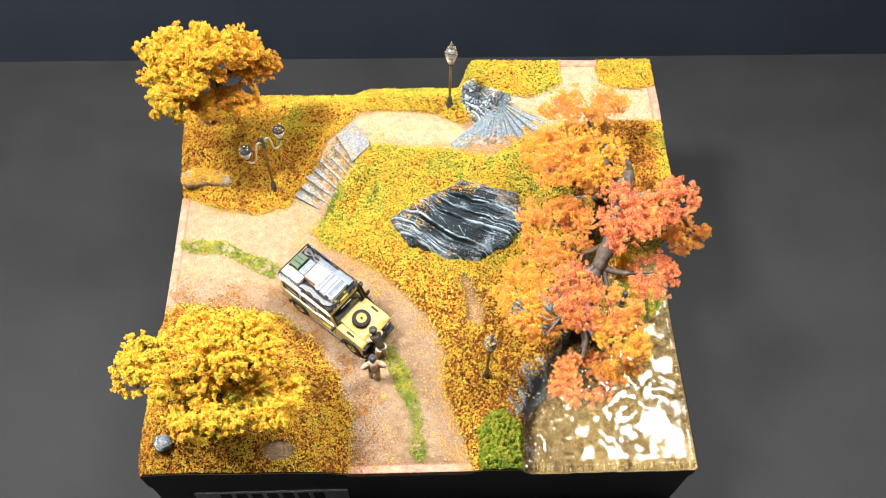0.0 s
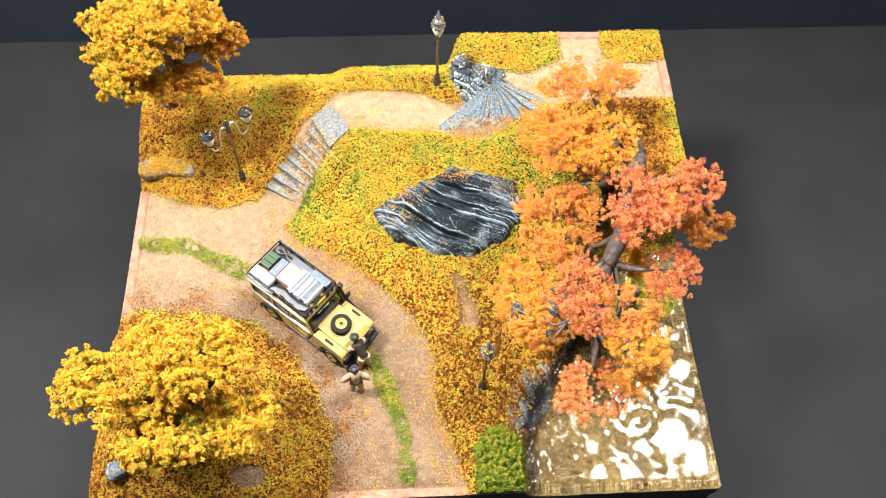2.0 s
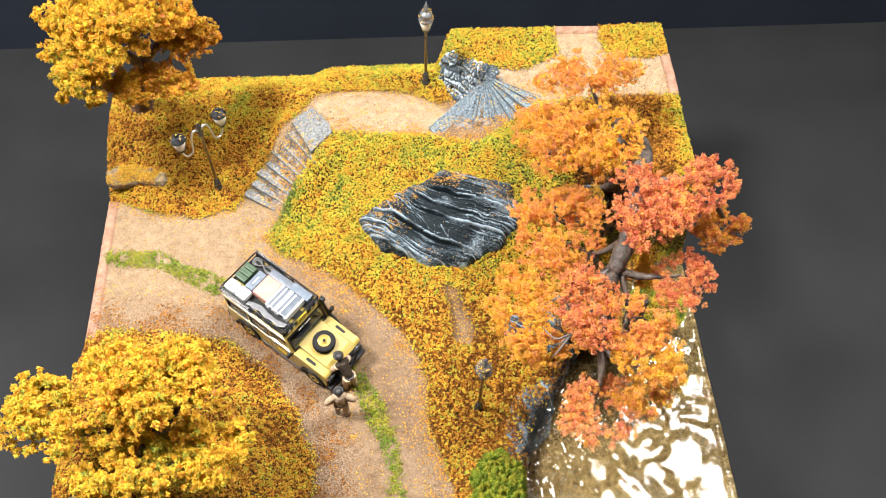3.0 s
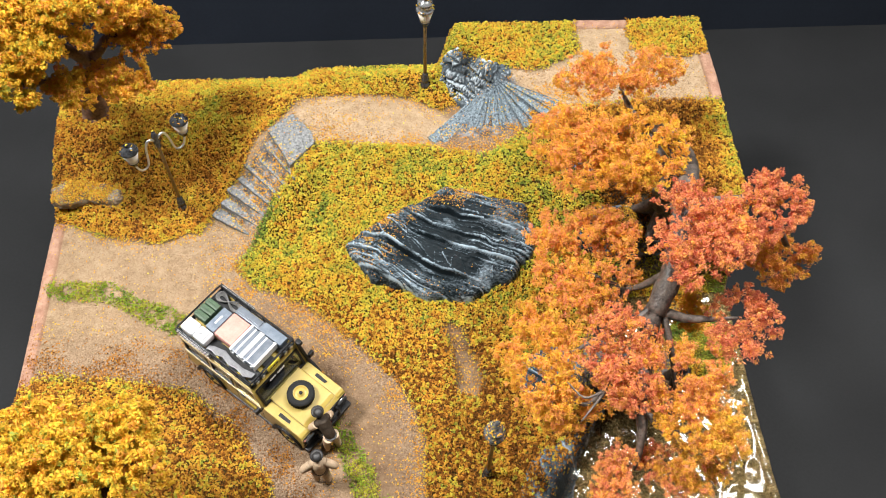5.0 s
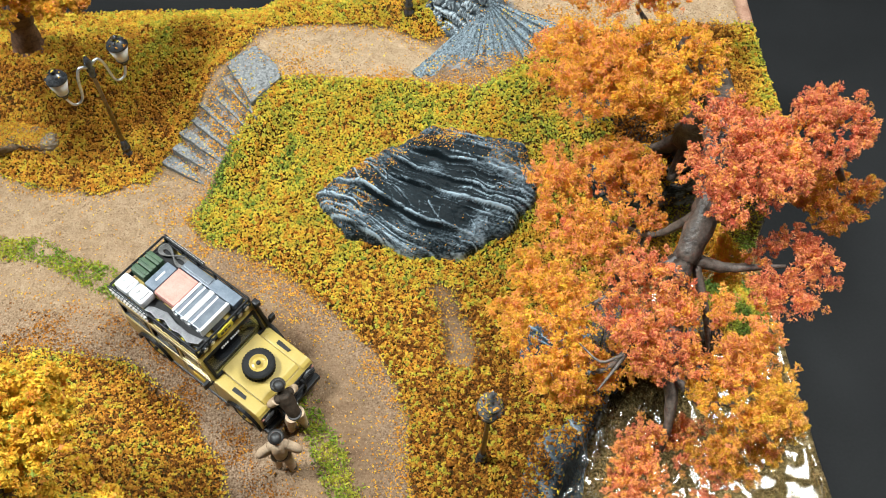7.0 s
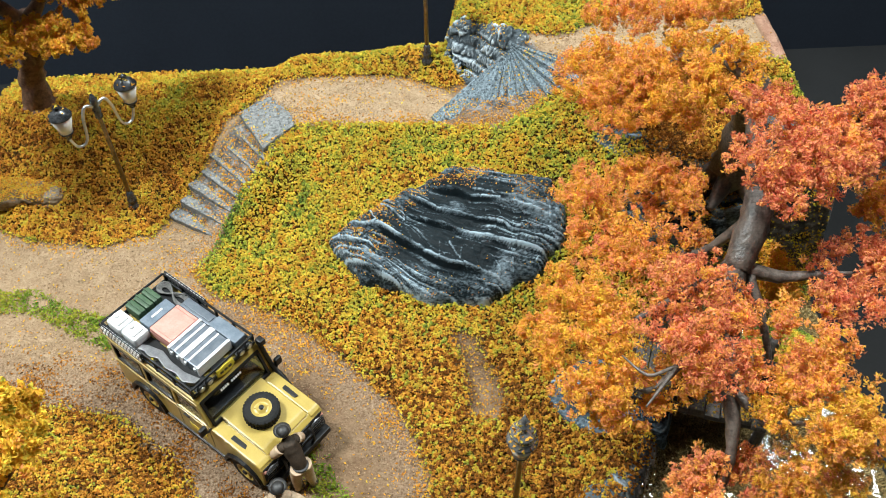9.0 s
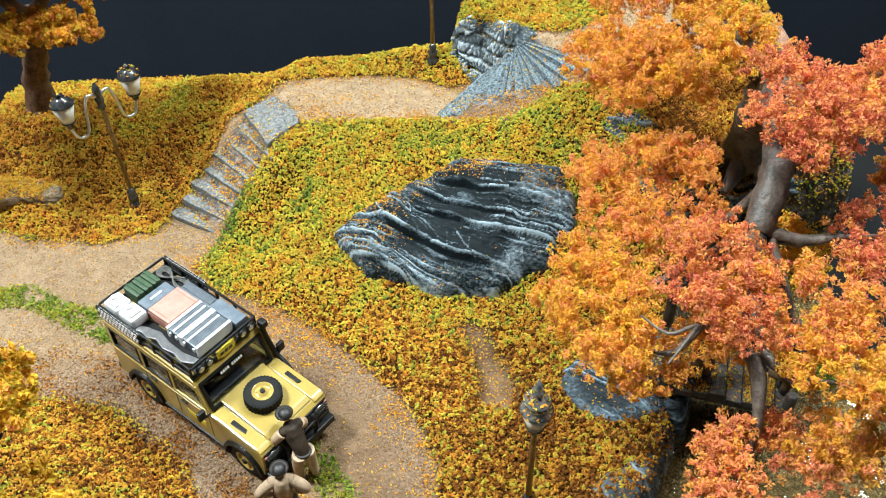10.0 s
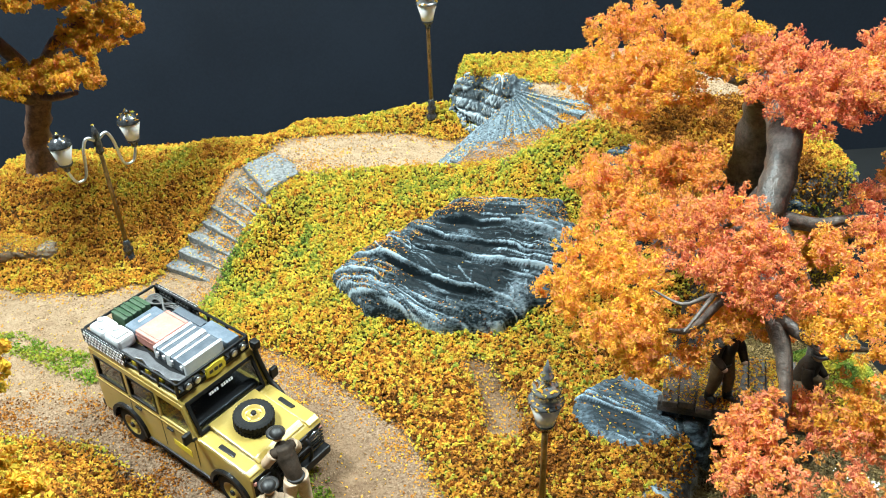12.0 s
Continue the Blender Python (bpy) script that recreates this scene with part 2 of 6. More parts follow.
def thing(name, place, turn=0.0, label="", category="", group="", kind=""):
    """An empty at the base of a thing, which parents its parts."""
    ob = new(name)
    ob.empty_display_size = 0.005
    ob.matrix_world = pose(place[0] * MM, place[1] * MM, place[2] * MM, 0, 0, turn)
    return tagged(ob, label, category, group, kind)


def finish(bm, mats, smooth=False):
    """Turns a bmesh in millimetres into mesh data in metres."""
    bmesh.ops.scale(bm, vec=(MM, MM, MM), verts=bm.verts)
    data = bpy.data.meshes.new("mesh")
    bm.to_mesh(data)
    bm.free()
    for m in mats if isinstance(mats, (list, tuple)) else [mats]:
        data.materials.append(m)
    if smooth:
        data.polygons.foreach_set("use_smooth", [True] * len(data.polygons))
    return data


def part(name, bm, mats, parent, label="", smooth=False):
    ob = new(name, finish(bm, mats, smooth) if isinstance(bm, bmesh.types.BMesh) else bm)
    ob.parent = parent
    return tagged(ob, label)


def box(bm, lo, hi, bevel=0.0, mat=0, m=None):
    """A box between two corners, its edges rounded."""
    c = [(p + q) / 2 for p, q in zip(lo, hi)]
    s = [abs(q - p) for p, q in zip(lo, hi)]
    made = bmesh.ops.create_cube(bm, size=1.0, matrix=(m or Matrix()) @ Matrix.Translation(c) @ Matrix.Diagonal((*s, 1)))
    return round_off(bm, made["verts"], bevel, mat)


def round_off(bm, verts, bevel, mat=0, seg=2):
    faces = {f for v in verts for f in v.link_faces}
    for f in faces:
        f.material_index = mat
    if bevel:
        edges = {e for f in faces for e in f.edges}
        out = bmesh.ops.bevel(bm, geom=list(edges), offset=bevel, segments=seg, profile=0.6, affect="EDGES", clamp_overlap=True)
        for f in out["faces"]:
            f.material_index = mat
    return bm


def prism(bm, outline, lo, hi, axis="y", bevel=0.0, mat=0):
    """An outline drawn in two axes, pushed along the third from lo to hi."""
    def at(p, q):
        return {"y": (p[0], q, p[1]), "x": (q, p[0], p[1]), "z": (p[0], p[1], q)}[axis]
    a = [bm.verts.new(at(p, lo)) for p in outline]
    b = [bm.verts.new(at(p, hi)) for p in outline]
    n = len(outline)
    faces = [bm.faces.new(a), bm.faces.new(list(reversed(b)))]
    faces += [bm.faces.new((a[i], b[i], b[(i + 1) % n], a[(i + 1) % n])) for i in range(n)]
    bmesh.ops.recalc_face_normals(bm, faces=faces)
    return round_off(bm, a + b, bevel, mat)


def turned(bm, profile, seg=20, m=None, mat=0, caps=True):
    """A turned body: (radius, height) pairs spun about z."""
    m = m or Matrix()
    rings = []
    for r, z in profile:
        rings.append([bm.verts.new(m @ Vector((r * math.cos(2 * math.pi * k / seg), r * math.sin(2 * math.pi * k / seg), z))) for k in range(seg)])
    for p, q in zip(rings, rings[1:]):
        for k in range(seg):
            f = bm.faces.new((p[k], p[(k + 1) % seg], q[(k + 1) % seg], q[k]))
            f.material_index, f.smooth = mat, True
    for ring, flip in ((rings[0], True), (rings[-1], False)) if caps else ():
        f = bm.faces.new(list(reversed(ring)) if flip else ring)
        f.material_index = mat
    return bm


def smooth_line(points, steps=5):
    """A Catmull-Rom line through the points."""
    p = [Vector(q) for q in points]
    p = [2 * p[0] - p[1], *p, 2 * p[-1] - p[-2]]
    out = []
    for i in range(1, len(p) - 2):
        for k in range(steps):
            t = k / steps
            out.append(0.5 * (2 * p[i] + (p[i + 1] - p[i - 1]) * t + (2 * p[i - 1] - 5 * p[i] + 4 * p[i + 1] - p[i + 2]) * t * t
                              + (3 * p[i] - p[i - 1] - 3 * p[i + 1] + p[i + 2]) * t ** 3))
    return out + [p[-2]]


def tube(bm, points, radii, seg=10, steps=5, gnarl=0.0, mat=0):
    """A tapered tube along a smooth line; radii are given at the points."""
    line = smooth_line(points, steps)
    count = len(line)
    at = np.linspace(0, len(radii) - 1, count)
    rr = np.interp(at, range(len(radii)), radii)
    rings, side = [], Vector((0.3, 0.2, 1))
    for i, p in enumerate(line):
        way = (line[min(i + 1, count - 1)] - line[max(i - 1, 0)]).normalized()
        side = (side - way * side.dot(way))
        side = side.normalized() if side.length > 1e-4 else way.orthogonal().normalized()
        other = way.cross(side)
        ring = []
        for k in range(seg):
            a = 2 * math.pi * k / seg
            out = side * math.cos(a) + other * math.sin(a)
            r = rr[i] * (1 + gnarl * noise.noise((p + out * rr[i]) * 0.35) + 0.6 * gnarl * noise.noise((p + out * rr[i]) * 1.1))
            ring.append(bm.verts.new(p + out * r))
        rings.append(ring)
    for p, q in zip(rings, rings[1:]):
        for k in range(seg):
            f = bm.faces.new((p[k], p[(k + 1) % seg], q[(k + 1) % seg], q[k]))
            f.material_index, f.smooth = mat, True
    for ring, flip in ((rings[0], True), (rings[-1], False)):
        bm.faces.new(list(reversed(ring)) if flip else ring).material_index = mat
    return bm


def ball(bm, c, r, mat=0, sub=2):
    made = bmesh.ops.create_icosphere(bm, subdivisions=sub, radius=1.0, matrix=Matrix.Translation(c) @ Matrix.Diagonal((*r, 1)))
    for f in {f for v in made["verts"] for f in v.link_faces}:
        f.material_index, f.smooth = mat, True
    return bm


def raw_mesh(name, verts, faces, mats, fields=None, smooth=False):
    """Mesh data from numpy arrays in millimetres; faces all have the same number of corners."""
    data = bpy.data.meshes.new(name)
    n, k = faces.shape
    data.vertices.add(len(verts))
    data.vertices.foreach_set("co", (verts * MM).astype(np.float32).ravel())
    data.loops.add(n * k)
    data.loops.foreach_set("vertex_index", faces.astype(np.int32).ravel())
    data.polygons.add(n)
    data.polygons.foreach_set("loop_start", np.arange(0, n * k, k, dtype=np.int32))
    data.polygons.foreach_set("use_smooth", np.full(n, smooth))
    for key, values in (fields or {}).items():
        data.attributes.new(key, "FLOAT", "POINT").data.foreach_set("value", values.astype(np.float32))
    data.update(calc_edges=True)
    data.validate()
    for m in mats if isinstance(mats, (list, tuple)) else [mats]:
        data.materials.append(m)
    return data


def lattice(x, y, seed):
    h = np.sin(x * 127.1 + y * 311.7 + seed * 74.7) * 43758.5453
    return h - np.floor(h)


def value_noise(x, y, size, octaves=3, seed=0):
    """Smooth noise from 0 to 1 on arrays, features about size wide."""
    total, amp, norm = 0.0, 1.0, 0.0
    for o in range(octaves):
        u, v = x / size * 2 ** o + 19.3 * o, y / size * 2 ** o + 7.7 * o
        i, j = np.floor(u), np.floor(v)
        f, g = u - i, v - j
        f, g = f * f * (3 - 2 * f), g * g * (3 - 2 * g)
        n = (lattice(i, j, seed) * (1 - f) + lattice(i + 1, j, seed) * f) * (1 - g) + (lattice(i, j + 1, seed) * (1 - f) + lattice(i + 1, j + 1, seed) * f) * g
        total, norm, amp = total + amp * n, norm + amp, amp * 0.5
    return total / norm


def step(a, b, v):
    t = np.clip((v - a) / (b - a), 0, 1)
    return t * t * (3 - 2 * t)


def inside(poly, x, y):
    """Signed distance to a closed outline, positive inside."""
    best, odd = np.full(x.shape, 1e9), np.zeros(x.shape, bool)
    for (ax, ay), (bx, by) in zip(poly, poly[1:] + poly[:1]):
        ex, ey = bx - ax, by - ay
        t = np.clip(((x - ax) * ex + (y - ay) * ey) / (ex * ex + ey * ey), 0, 1)
        best = np.minimum(best, np.hypot(x - ax - t * ex, y - ay - t * ey))
        cross = (ay > y) != (by > y)
        odd ^= cross & (x < (bx - ax) * (y - ay) / (by - ay if by != ay else 1e-9) + ax)
    return np.where(odd, best, -best)


def along(line, x, y):
    """Distance to an open line."""
    best = np.full(x.shape, 1e9)
    for (ax, ay), (bx, by) in zip(line, line[1:]):
        ex, ey = bx - ax, by - ay
        t = np.clip(((x - ax) * ex + (y - ay) * ey) / (ex * ex + ey * ey), 0, 1)
        best = np.minimum(best, np.hypot(x - ax - t * ex, y - ay - t * ey))
    return best


# ---- the ground of the diorama ----
LEFT, RIGHT, FRONT, BACK = -158.5, 158.0, 0.0, 264.0
CENTRE_HILL = [(30, -5), (22, 24), (14, 48), (13, 74), (5, 97), (-16, 121), (-38, 138), (-62, 150), (-70, 162), (-58, 178),
               (-46, 198), (-33, 212), (-15, 211), (20, 204), (46, 192), (66, 200), (82, 218), (100, 214), (104, 190), (170, 190), (170, -5)]
HILL_FORM = [(30, -5), (22, 24), (14, 48), (13, 74), (5, 97), (-16, 121), (-38, 138), (-62, 150), (-72, 162), (-86, 176),
             (-96, 200), (-70, 300), (170, 300), (170, -5)]
STAIR_RUN = [(-86, 186), (-61, 170), (-36, 194), (-26, 209), (-33, 228), (-46, 230), (-60, 219)]
BACK_LEFT = [(-175, 194), (-153, 188), (-128, 177), (-109, 173), (-88, 178), (-80, 190), (-69, 204), (-52, 226), (-43, 236),
             (-36, 236), (-27, 238), (-8, 238), (11, 235), (27, 227), (40, 230), (42, 290), (-175, 290)]
FRONT_LEFT = [(-175, 92), (-150, 106), (-121, 104), (-86, 97), (-64, 79), (-50, 58), (-42, 32), (-44, -10), (-175, -10)]
TERRACE = [(-43, 229), (-27, 237), (-8, 237), (11, 234), (26, 226), (34, 216), (24, 206), (4, 207), (-15, 210), (-33, 213)]
FAN = (53.0, 229.0)
HIGH = [(33, 300), (33, 250), (39, 240), (47, 232), (58, 226), (66, 204), (84, 192), (96, 172), (108, 158), (134, 152), (190, 158), (190, 300)]
STREAM = [(56, -10), (58, 26), (65, 46), (77, 64), (86, 79), (92, 96), (98, 126), (112, 146), (170, 146), (170, -10)]
KNOLL = [(26, 290), (27, 246), (33, 239), (40, 240), (44, 237), (56, 233), (80, 233), (95, 244), (96, 290)]
CORNER = [(120, 290), (121, 243), (140, 238), (180, 240), (180, 290)]
EAST = [(128, 212), (180, 210), (180, 150), (100, 150), (90, 186), (80, 200), (96, 209)]
SAND = [(25, 126), (34, 122), (41, 96), (36, 88), (27, 92)]
VERGE_A = [(-150, 152), (-125, 147), (-110, 138), (-92, 129)]
VERGE_B = [(-24, 82), (-14, 60), (-5, 38), (-2, 10)]


def height(x, y):
    """The height of the bare ground in millimetres."""
    road = 13.5 + 4.0 * step(-40, -105, x) * step(60, 110, y) * step(-160, -120, x) - 3.0 * step(35, 0, y)
    road = road + 1.2 * step(9, 0, along(VERGE_A, x, y)) + 1.2 * step(9, 0, along(VERGE_B, x, y))
    road = road + 0.9 * (value_noise(x, y, 24, 3, 1) - 0.5)
    z = road
    c = inside(HILL_FORM, x, y)
    slope = 17.0 + 0.38 * np.maximum(y - 131, 0) + 0.30 * x * step(110, 185, y) * np.where(x > 0, step(0, 60, x), 0.9)
    slope = slope - 4.5 * step(-2, 6, inside(SAND, x, y)) - 3.0 * step(40, 0, y) + 2.2 * (value_noise(x, y, 26, 3, 2) - 0.5)
    shelf = 43.0 + 23.0 * step(40, 62, x)
    slope = slope + (np.minimum(slope, shelf) - slope) * step(202, 212, y)
    z = np.where(c > 0, road + (np.clip(slope, 10, 66) - road) * step(0, 11, c), z)
    b = inside(BACK_LEFT, x, y)
    bank = 19.0 + 15.0 * step(182, 236, y) - 4.5 * step(246, 266, y) + 5.0 * step(-95, -70, x) * step(200, 235, y) * step(263, 246, y)
    bank = bank + 6.0 * step(-46, -31, x) + 6.5 * step(-16, 16, x) * step(262, 238, y) + 2.0 * (value_noise(x, y, 22, 3, 3) - 0.5)
    z = np.where(b > 0, z + (bank - z) * step(0, 14, b), z)
    r = inside(STAIR_RUN, x, y)
    ramp = 16.5 + 23.5 * np.clip(((x + 73) * 0.76 + (y - 180.5) * 0.65) / 35.0, 0, 1)
    z = z + (ramp - z) * step(-9, 1, r)
    t = inside(TERRACE, x, y)
    z = np.where(t > -5, z + (42.0 + 0.07 * (y - 212) - z) * step(-5, 3, t), z)
    f = inside(FRONT_LEFT, x, y)
    mound = 30.0 + 7.0 * np.exp(-((x + 135) / 22) ** 2) - 7.0 * np.exp(-((x + 166) / 12) ** 2) - 8.0 * step(-80, -52, x) + 2.0 * (value_noise(x, y, 20, 3, 4) - 0.5)
    z = np.where(f > 0, z + (mound - z) * step(0, 30, f), z)
    h = inside(HIGH, x, y)
    z = z + (63.0 - 4.0 * step(230, 180, y) + 1.5 * (value_noise(x, y, 24, 3, 5) - 0.5) - z) * step(-5, 5, h)
    rim_r, turn = np.hypot(x - FAN[0], y - FAN[1]), np.degrees(np.arctan2(y - FAN[1], x - FAN[0])) % 360
    part_way = np.clip((turn - 212) / 112, 0, 1)
    cone = 58.0 + 4.0 * part_way + (43.0 + 19.0 * part_way ** 0.9 - 58.0 - 4.0 * part_way) * np.clip(rim_r / 30, 0, 1.2) - 1.5 + 2.0 * step(19, 28, rim_r)
    z = z + (cone - z) * step(42, 34, rim_r) * step(200, 214, turn) * step(336, 322, turn)
    s = inside(STREAM, x, y)
    bed = 1.5 + 2.0 * value_noise(x, y, 10, 3, 6) + 13.0 * step(132, 146, y) + 18.0 * np.exp(-((x - 139) / 15) ** 2 - ((y - 111) / 15) ** 2)
    low = 1 - step(-5, 5, h)
    z = z + (bed - z) * step(-3, 5, s) * low
    return z


def fields(x, y):
    """What covers the ground: flock, gravel, rim, stream bed and bare stone, each from 0 to 1."""
    wob = 5 * (value_noise(x, y, 12, 3, 8) - 0.5)
    c, b, f = inside(CENTRE_HILL, x, y), inside(BACK_LEFT, x, y), inside(FRONT_LEFT, x, y)
    t, h, s = inside(TERRACE, x, y), inside(HIGH, x, y), inside(STREAM, x, y)
    flock = np.maximum(np.maximum(step(-2, 3, c + wob), step(-2, 3, b + wob)), step(-4, 4, f + wob))
    flock = flock * (1 - step(-3, 2, t + wob)) * (1 - step(-3, 3, inside(SAND, x, y) + wob))
    flock = flock * step(0.75, 1.15, np.hypot((x + 81) / 10, (y - 10) / 5) + 0.05 * wob)
    knoll = step(-2, 3, inside(KNOLL, x, y) + wob)
    top = np.maximum(np.maximum(step(-2, 3, inside(KNOLL, x, y) + wob), step(-2, 3, inside(CORNER, x, y) + wob)), step(-2, 3, inside(EAST, x, y) + wob))
    flock = np.where(h > 0, top, np.maximum(flock, knoll * (h > -9))) * (1 - 0.9 * step(5, 8, inside(STAIR_RUN, x, y) + 0.4 * wob))
    shore = step(-3, 2, s) * (1 - step(-3, 2, h))
    flock = flock * (1 - shore) * (1 - 0.8 * step(-9, -3, s + 0.6 * wob) * step(62, 50, y) * step(22, 34, y))
    green = np.maximum(step(6.5, 2.5, along(VERGE_A, x, y) + wob), step(6.5, 2.5, along(VERGE_B, x, y) + wob))
    gravel = step(-34, -4, f + wob) * (1 - step(0, 6, f)) + 0.8 * step(-22, 0, c + wob) * (1 - step(0, 5, c))
    edge = np.minimum(np.minimum(x - LEFT, RIGHT - x), np.minimum(y - FRONT, BACK - y))
    rim = step(5.4, 4.6, edge) * (1 - step(0.15, 0.5, flock)) * (1 - shore)
    groove = step(4.2, 4.7, edge) * step(6.0, 5.4, edge) * (1 - step(0.15, 0.5, flock)) * (1 - shore)
    stone = step(-8 - 7 * step(62, 40, y), 0, s + 0.6 * wob) * (1 - step(0, 4, s)) * (1 - step(-8, 0, h)) * step(22, 34, y) + step(-7, -2, h) * (1 - step(2, 6, h)) * step(200, 120, y)
    stone = stone + 0.85 * step(4, 7, inside(STAIR_RUN, x, y)) + step(-9, -4, h) * (1 - step(3, 7, h)) * step(72, 62, x) * step(200, 210, y) * step(250, 242, y)
    turn = np.degrees(np.arctan2(y - FAN[1], x - FAN[0])) % 360
    fan = step(31, 26, np.hypot(x - FAN[0], y - FAN[1]) + 0.4 * wob) * step(206, 214, turn) * step(332, 322, turn)
    stone, flock = stone + fan, flock * (1 - fan)
    return flock, np.clip(gravel, 0, 1), rim, shore, np.clip(stone, 0, 1), green, groove


NX, NY = 319, 265
gx, gy = np.meshgrid(np.linspace(LEFT, RIGHT, NX), np.linspace(FRONT, BACK, NY), indexing="ij")
GZ = height(gx, gy)
GF = fields(gx, gy)
GZ = GZ + 0.5 * GF[1] * (value_noise(gx, gy, 2.5, 2, 9) - 0.5) + 0.5 * (value_noise(gx, gy, 5, 2, 10) - 0.5) - 0.9 * GF[6] + 0.5 * GF[2]


def lie(x, y):
    """The ground's height at any place, from the finished sheet."""
    u = np.clip((np.asarray(x, float) - LEFT) / (RIGHT - LEFT) * (NX - 1), 0, NX - 1.001)
    v = np.clip((np.asarray(y, float) - FRONT) / (BACK - FRONT) * (NY - 1), 0, NY - 1.001)
    i, j = u.astype(int), v.astype(int)
    f, g = u - i, v - j
    return (GZ[i, j] * (1 - f) + GZ[i + 1, j] * f) * (1 - g) + (GZ[i, j + 1] * (1 - f) + GZ[i + 1, j + 1] * f) * g


def build_ground():
    idx = np.arange(NX * NY).reshape(NX, NY)
    quads = np.stack([idx[:-1, :-1], idx[1:, :-1], idx[1:, 1:], idx[:-1, 1:]], -1).reshape(-1, 4)
    verts = np.stack([gx, gy, GZ], -1).reshape(-1, 3)
    loop = np.concatenate([idx[:, 0], idx[-1, 1:], idx[-2::-1, -1], idx[0, -2:0:-1]])
    edge = [f.ravel()[loop] for f in GF]
    lip = verts[loop].copy()
    lip[:, 2] -= 0.9 + 5.0 * edge[2]
    low = verts[loop].copy()
    low[:, 2] = -6.0
    lip[:, 2] = np.maximum(lip[:, 2], -5.0)
    start, n_loop = len(verts), len(loop)
    k = np.arange(n_loop)
    n = (k + 1) % n_loop
    band = np.stack([loop[n], loop[k], start + k, start + n], -1)
    sides = np.stack([start + n, start + k, start + n_loop + k, start + n_loop + n], -1)
    allv = np.concatenate([verts, lip, low])
    pad = np.zeros(2 * n_loop)
    names = ("flock", "gravel", "rim", "bed", "stone", "verge", "groove", "pale")
    pale = np.maximum(step(-6, 2, inside(TERRACE, gx, gy)), step(50, 62, gx) * step(195, 215, gy))
    pale = np.maximum(pale, 0.6 * step(-35, -95, gx - 0.6 * (gy - 150)) * step(95, 135, gy))
    data = raw_mesh("ground", allv, np.concatenate([quads, band, sides]), [GROUND, BLACK_SIDE, PALE_RIM, TERRACOTTA],
                    {key: np.concatenate([v.ravel(), pad]) for key, v in zip(names, (*GF, pale))}, True)
    mat = np.zeros(len(quads) + 2 * n_loop, np.int32)
    mat[len(quads):len(quads) + n_loop] = np.where(edge[2] > 0.4, 3, np.where(edge[3] > 0.3, 1, 2))
    mat[len(quads) + n_loop:] = 1
    data.polygons.foreach_set("material_index", mat)
    smooth = np.ones(len(mat), bool)
    smooth[len(quads):] = False
    data.polygons.foreach_set("use_smooth", smooth)
    return tagged(new("ground", data), "modelled hillside ground with sandy tracks and flocked slopes", "ground", kind="structure")


build_ground()


def slab(name, lo, hi, mat, label, category, kind="structure", bevel=0.0):
    bm = bmesh.new()
    box(bm, lo, hi, bevel)
    return tagged(new(name, finish(bm, mat)), label, category, kind=kind)


# table, backdrop and the room that closes them in
slab("table_top", (-900, -700, -75), (900, 400, -60), TABLE, "matt black table sheet under the diorama", "table", bevel=1)
slab("backdrop", (-900, 385, -60), (900, 392, 700), CLOTH, "plain black backdrop sheet behind the table", "backdrop")
slab("floor", (-2000, -2000, -820), (2000, 2000, -800), PLASTER, "dim grey room floor", "floor")
slab("ceiling", (-2000, -2000, 1700), (2000, 2000, 1720), PLASTER, "dim grey room ceiling", "ceiling")
slab("wall_north", (-2000, 2000, -820), (2000, 2020, 1720), PLASTER, "dim grey room wall", "wall")
slab("wall_south", (-2000, -2020, -820), (2000, -2000, 1720), PLASTER, "dim grey room wall", "wall")
slab("wall_west", (-2020, -2000, -820), (-2000, 2000, 1720), PLASTER, "dim grey room wall", "wall")
slab("wall_east", (2000, -2000, -820), (2020, 2000, 1720), PLASTER, "dim grey room wall", "wall")


def build_base():
    base = thing("display_base", ((LEFT + RIGHT) / 2, BACK / 2, -60), label="black rectangular display base with a silver name plate", category="display base")
    w, d = (RIGHT - LEFT) / 2, BACK / 2
    bm = bmesh.new()
    box(bm, (-w + 0.5, -d + 0.5, 0), (w - 0.5, d - 0.5, 54.5), 0.6)
    part("body", bm, BLACK_SIDE, base)
    bm = bmesh.new()
    box(bm, (-w + 22, -d - 0.4, 16), (-w + 113, -d + 0.9, 40), 0.2)
    plate = part("name_plate", bm, PLATE, base, "silver plate with dark printed bars")
    for k in range(7):
        bm = bmesh.new()
        box(bm, (-w + 37 + k * 9.2, -d - 0.6, 24), (-w + 43.5 + k * 9.2, -d - 0.3, 37.5), 0.1)
        part("printed_bar", bm, DARK, plate)
    return base


build_base()


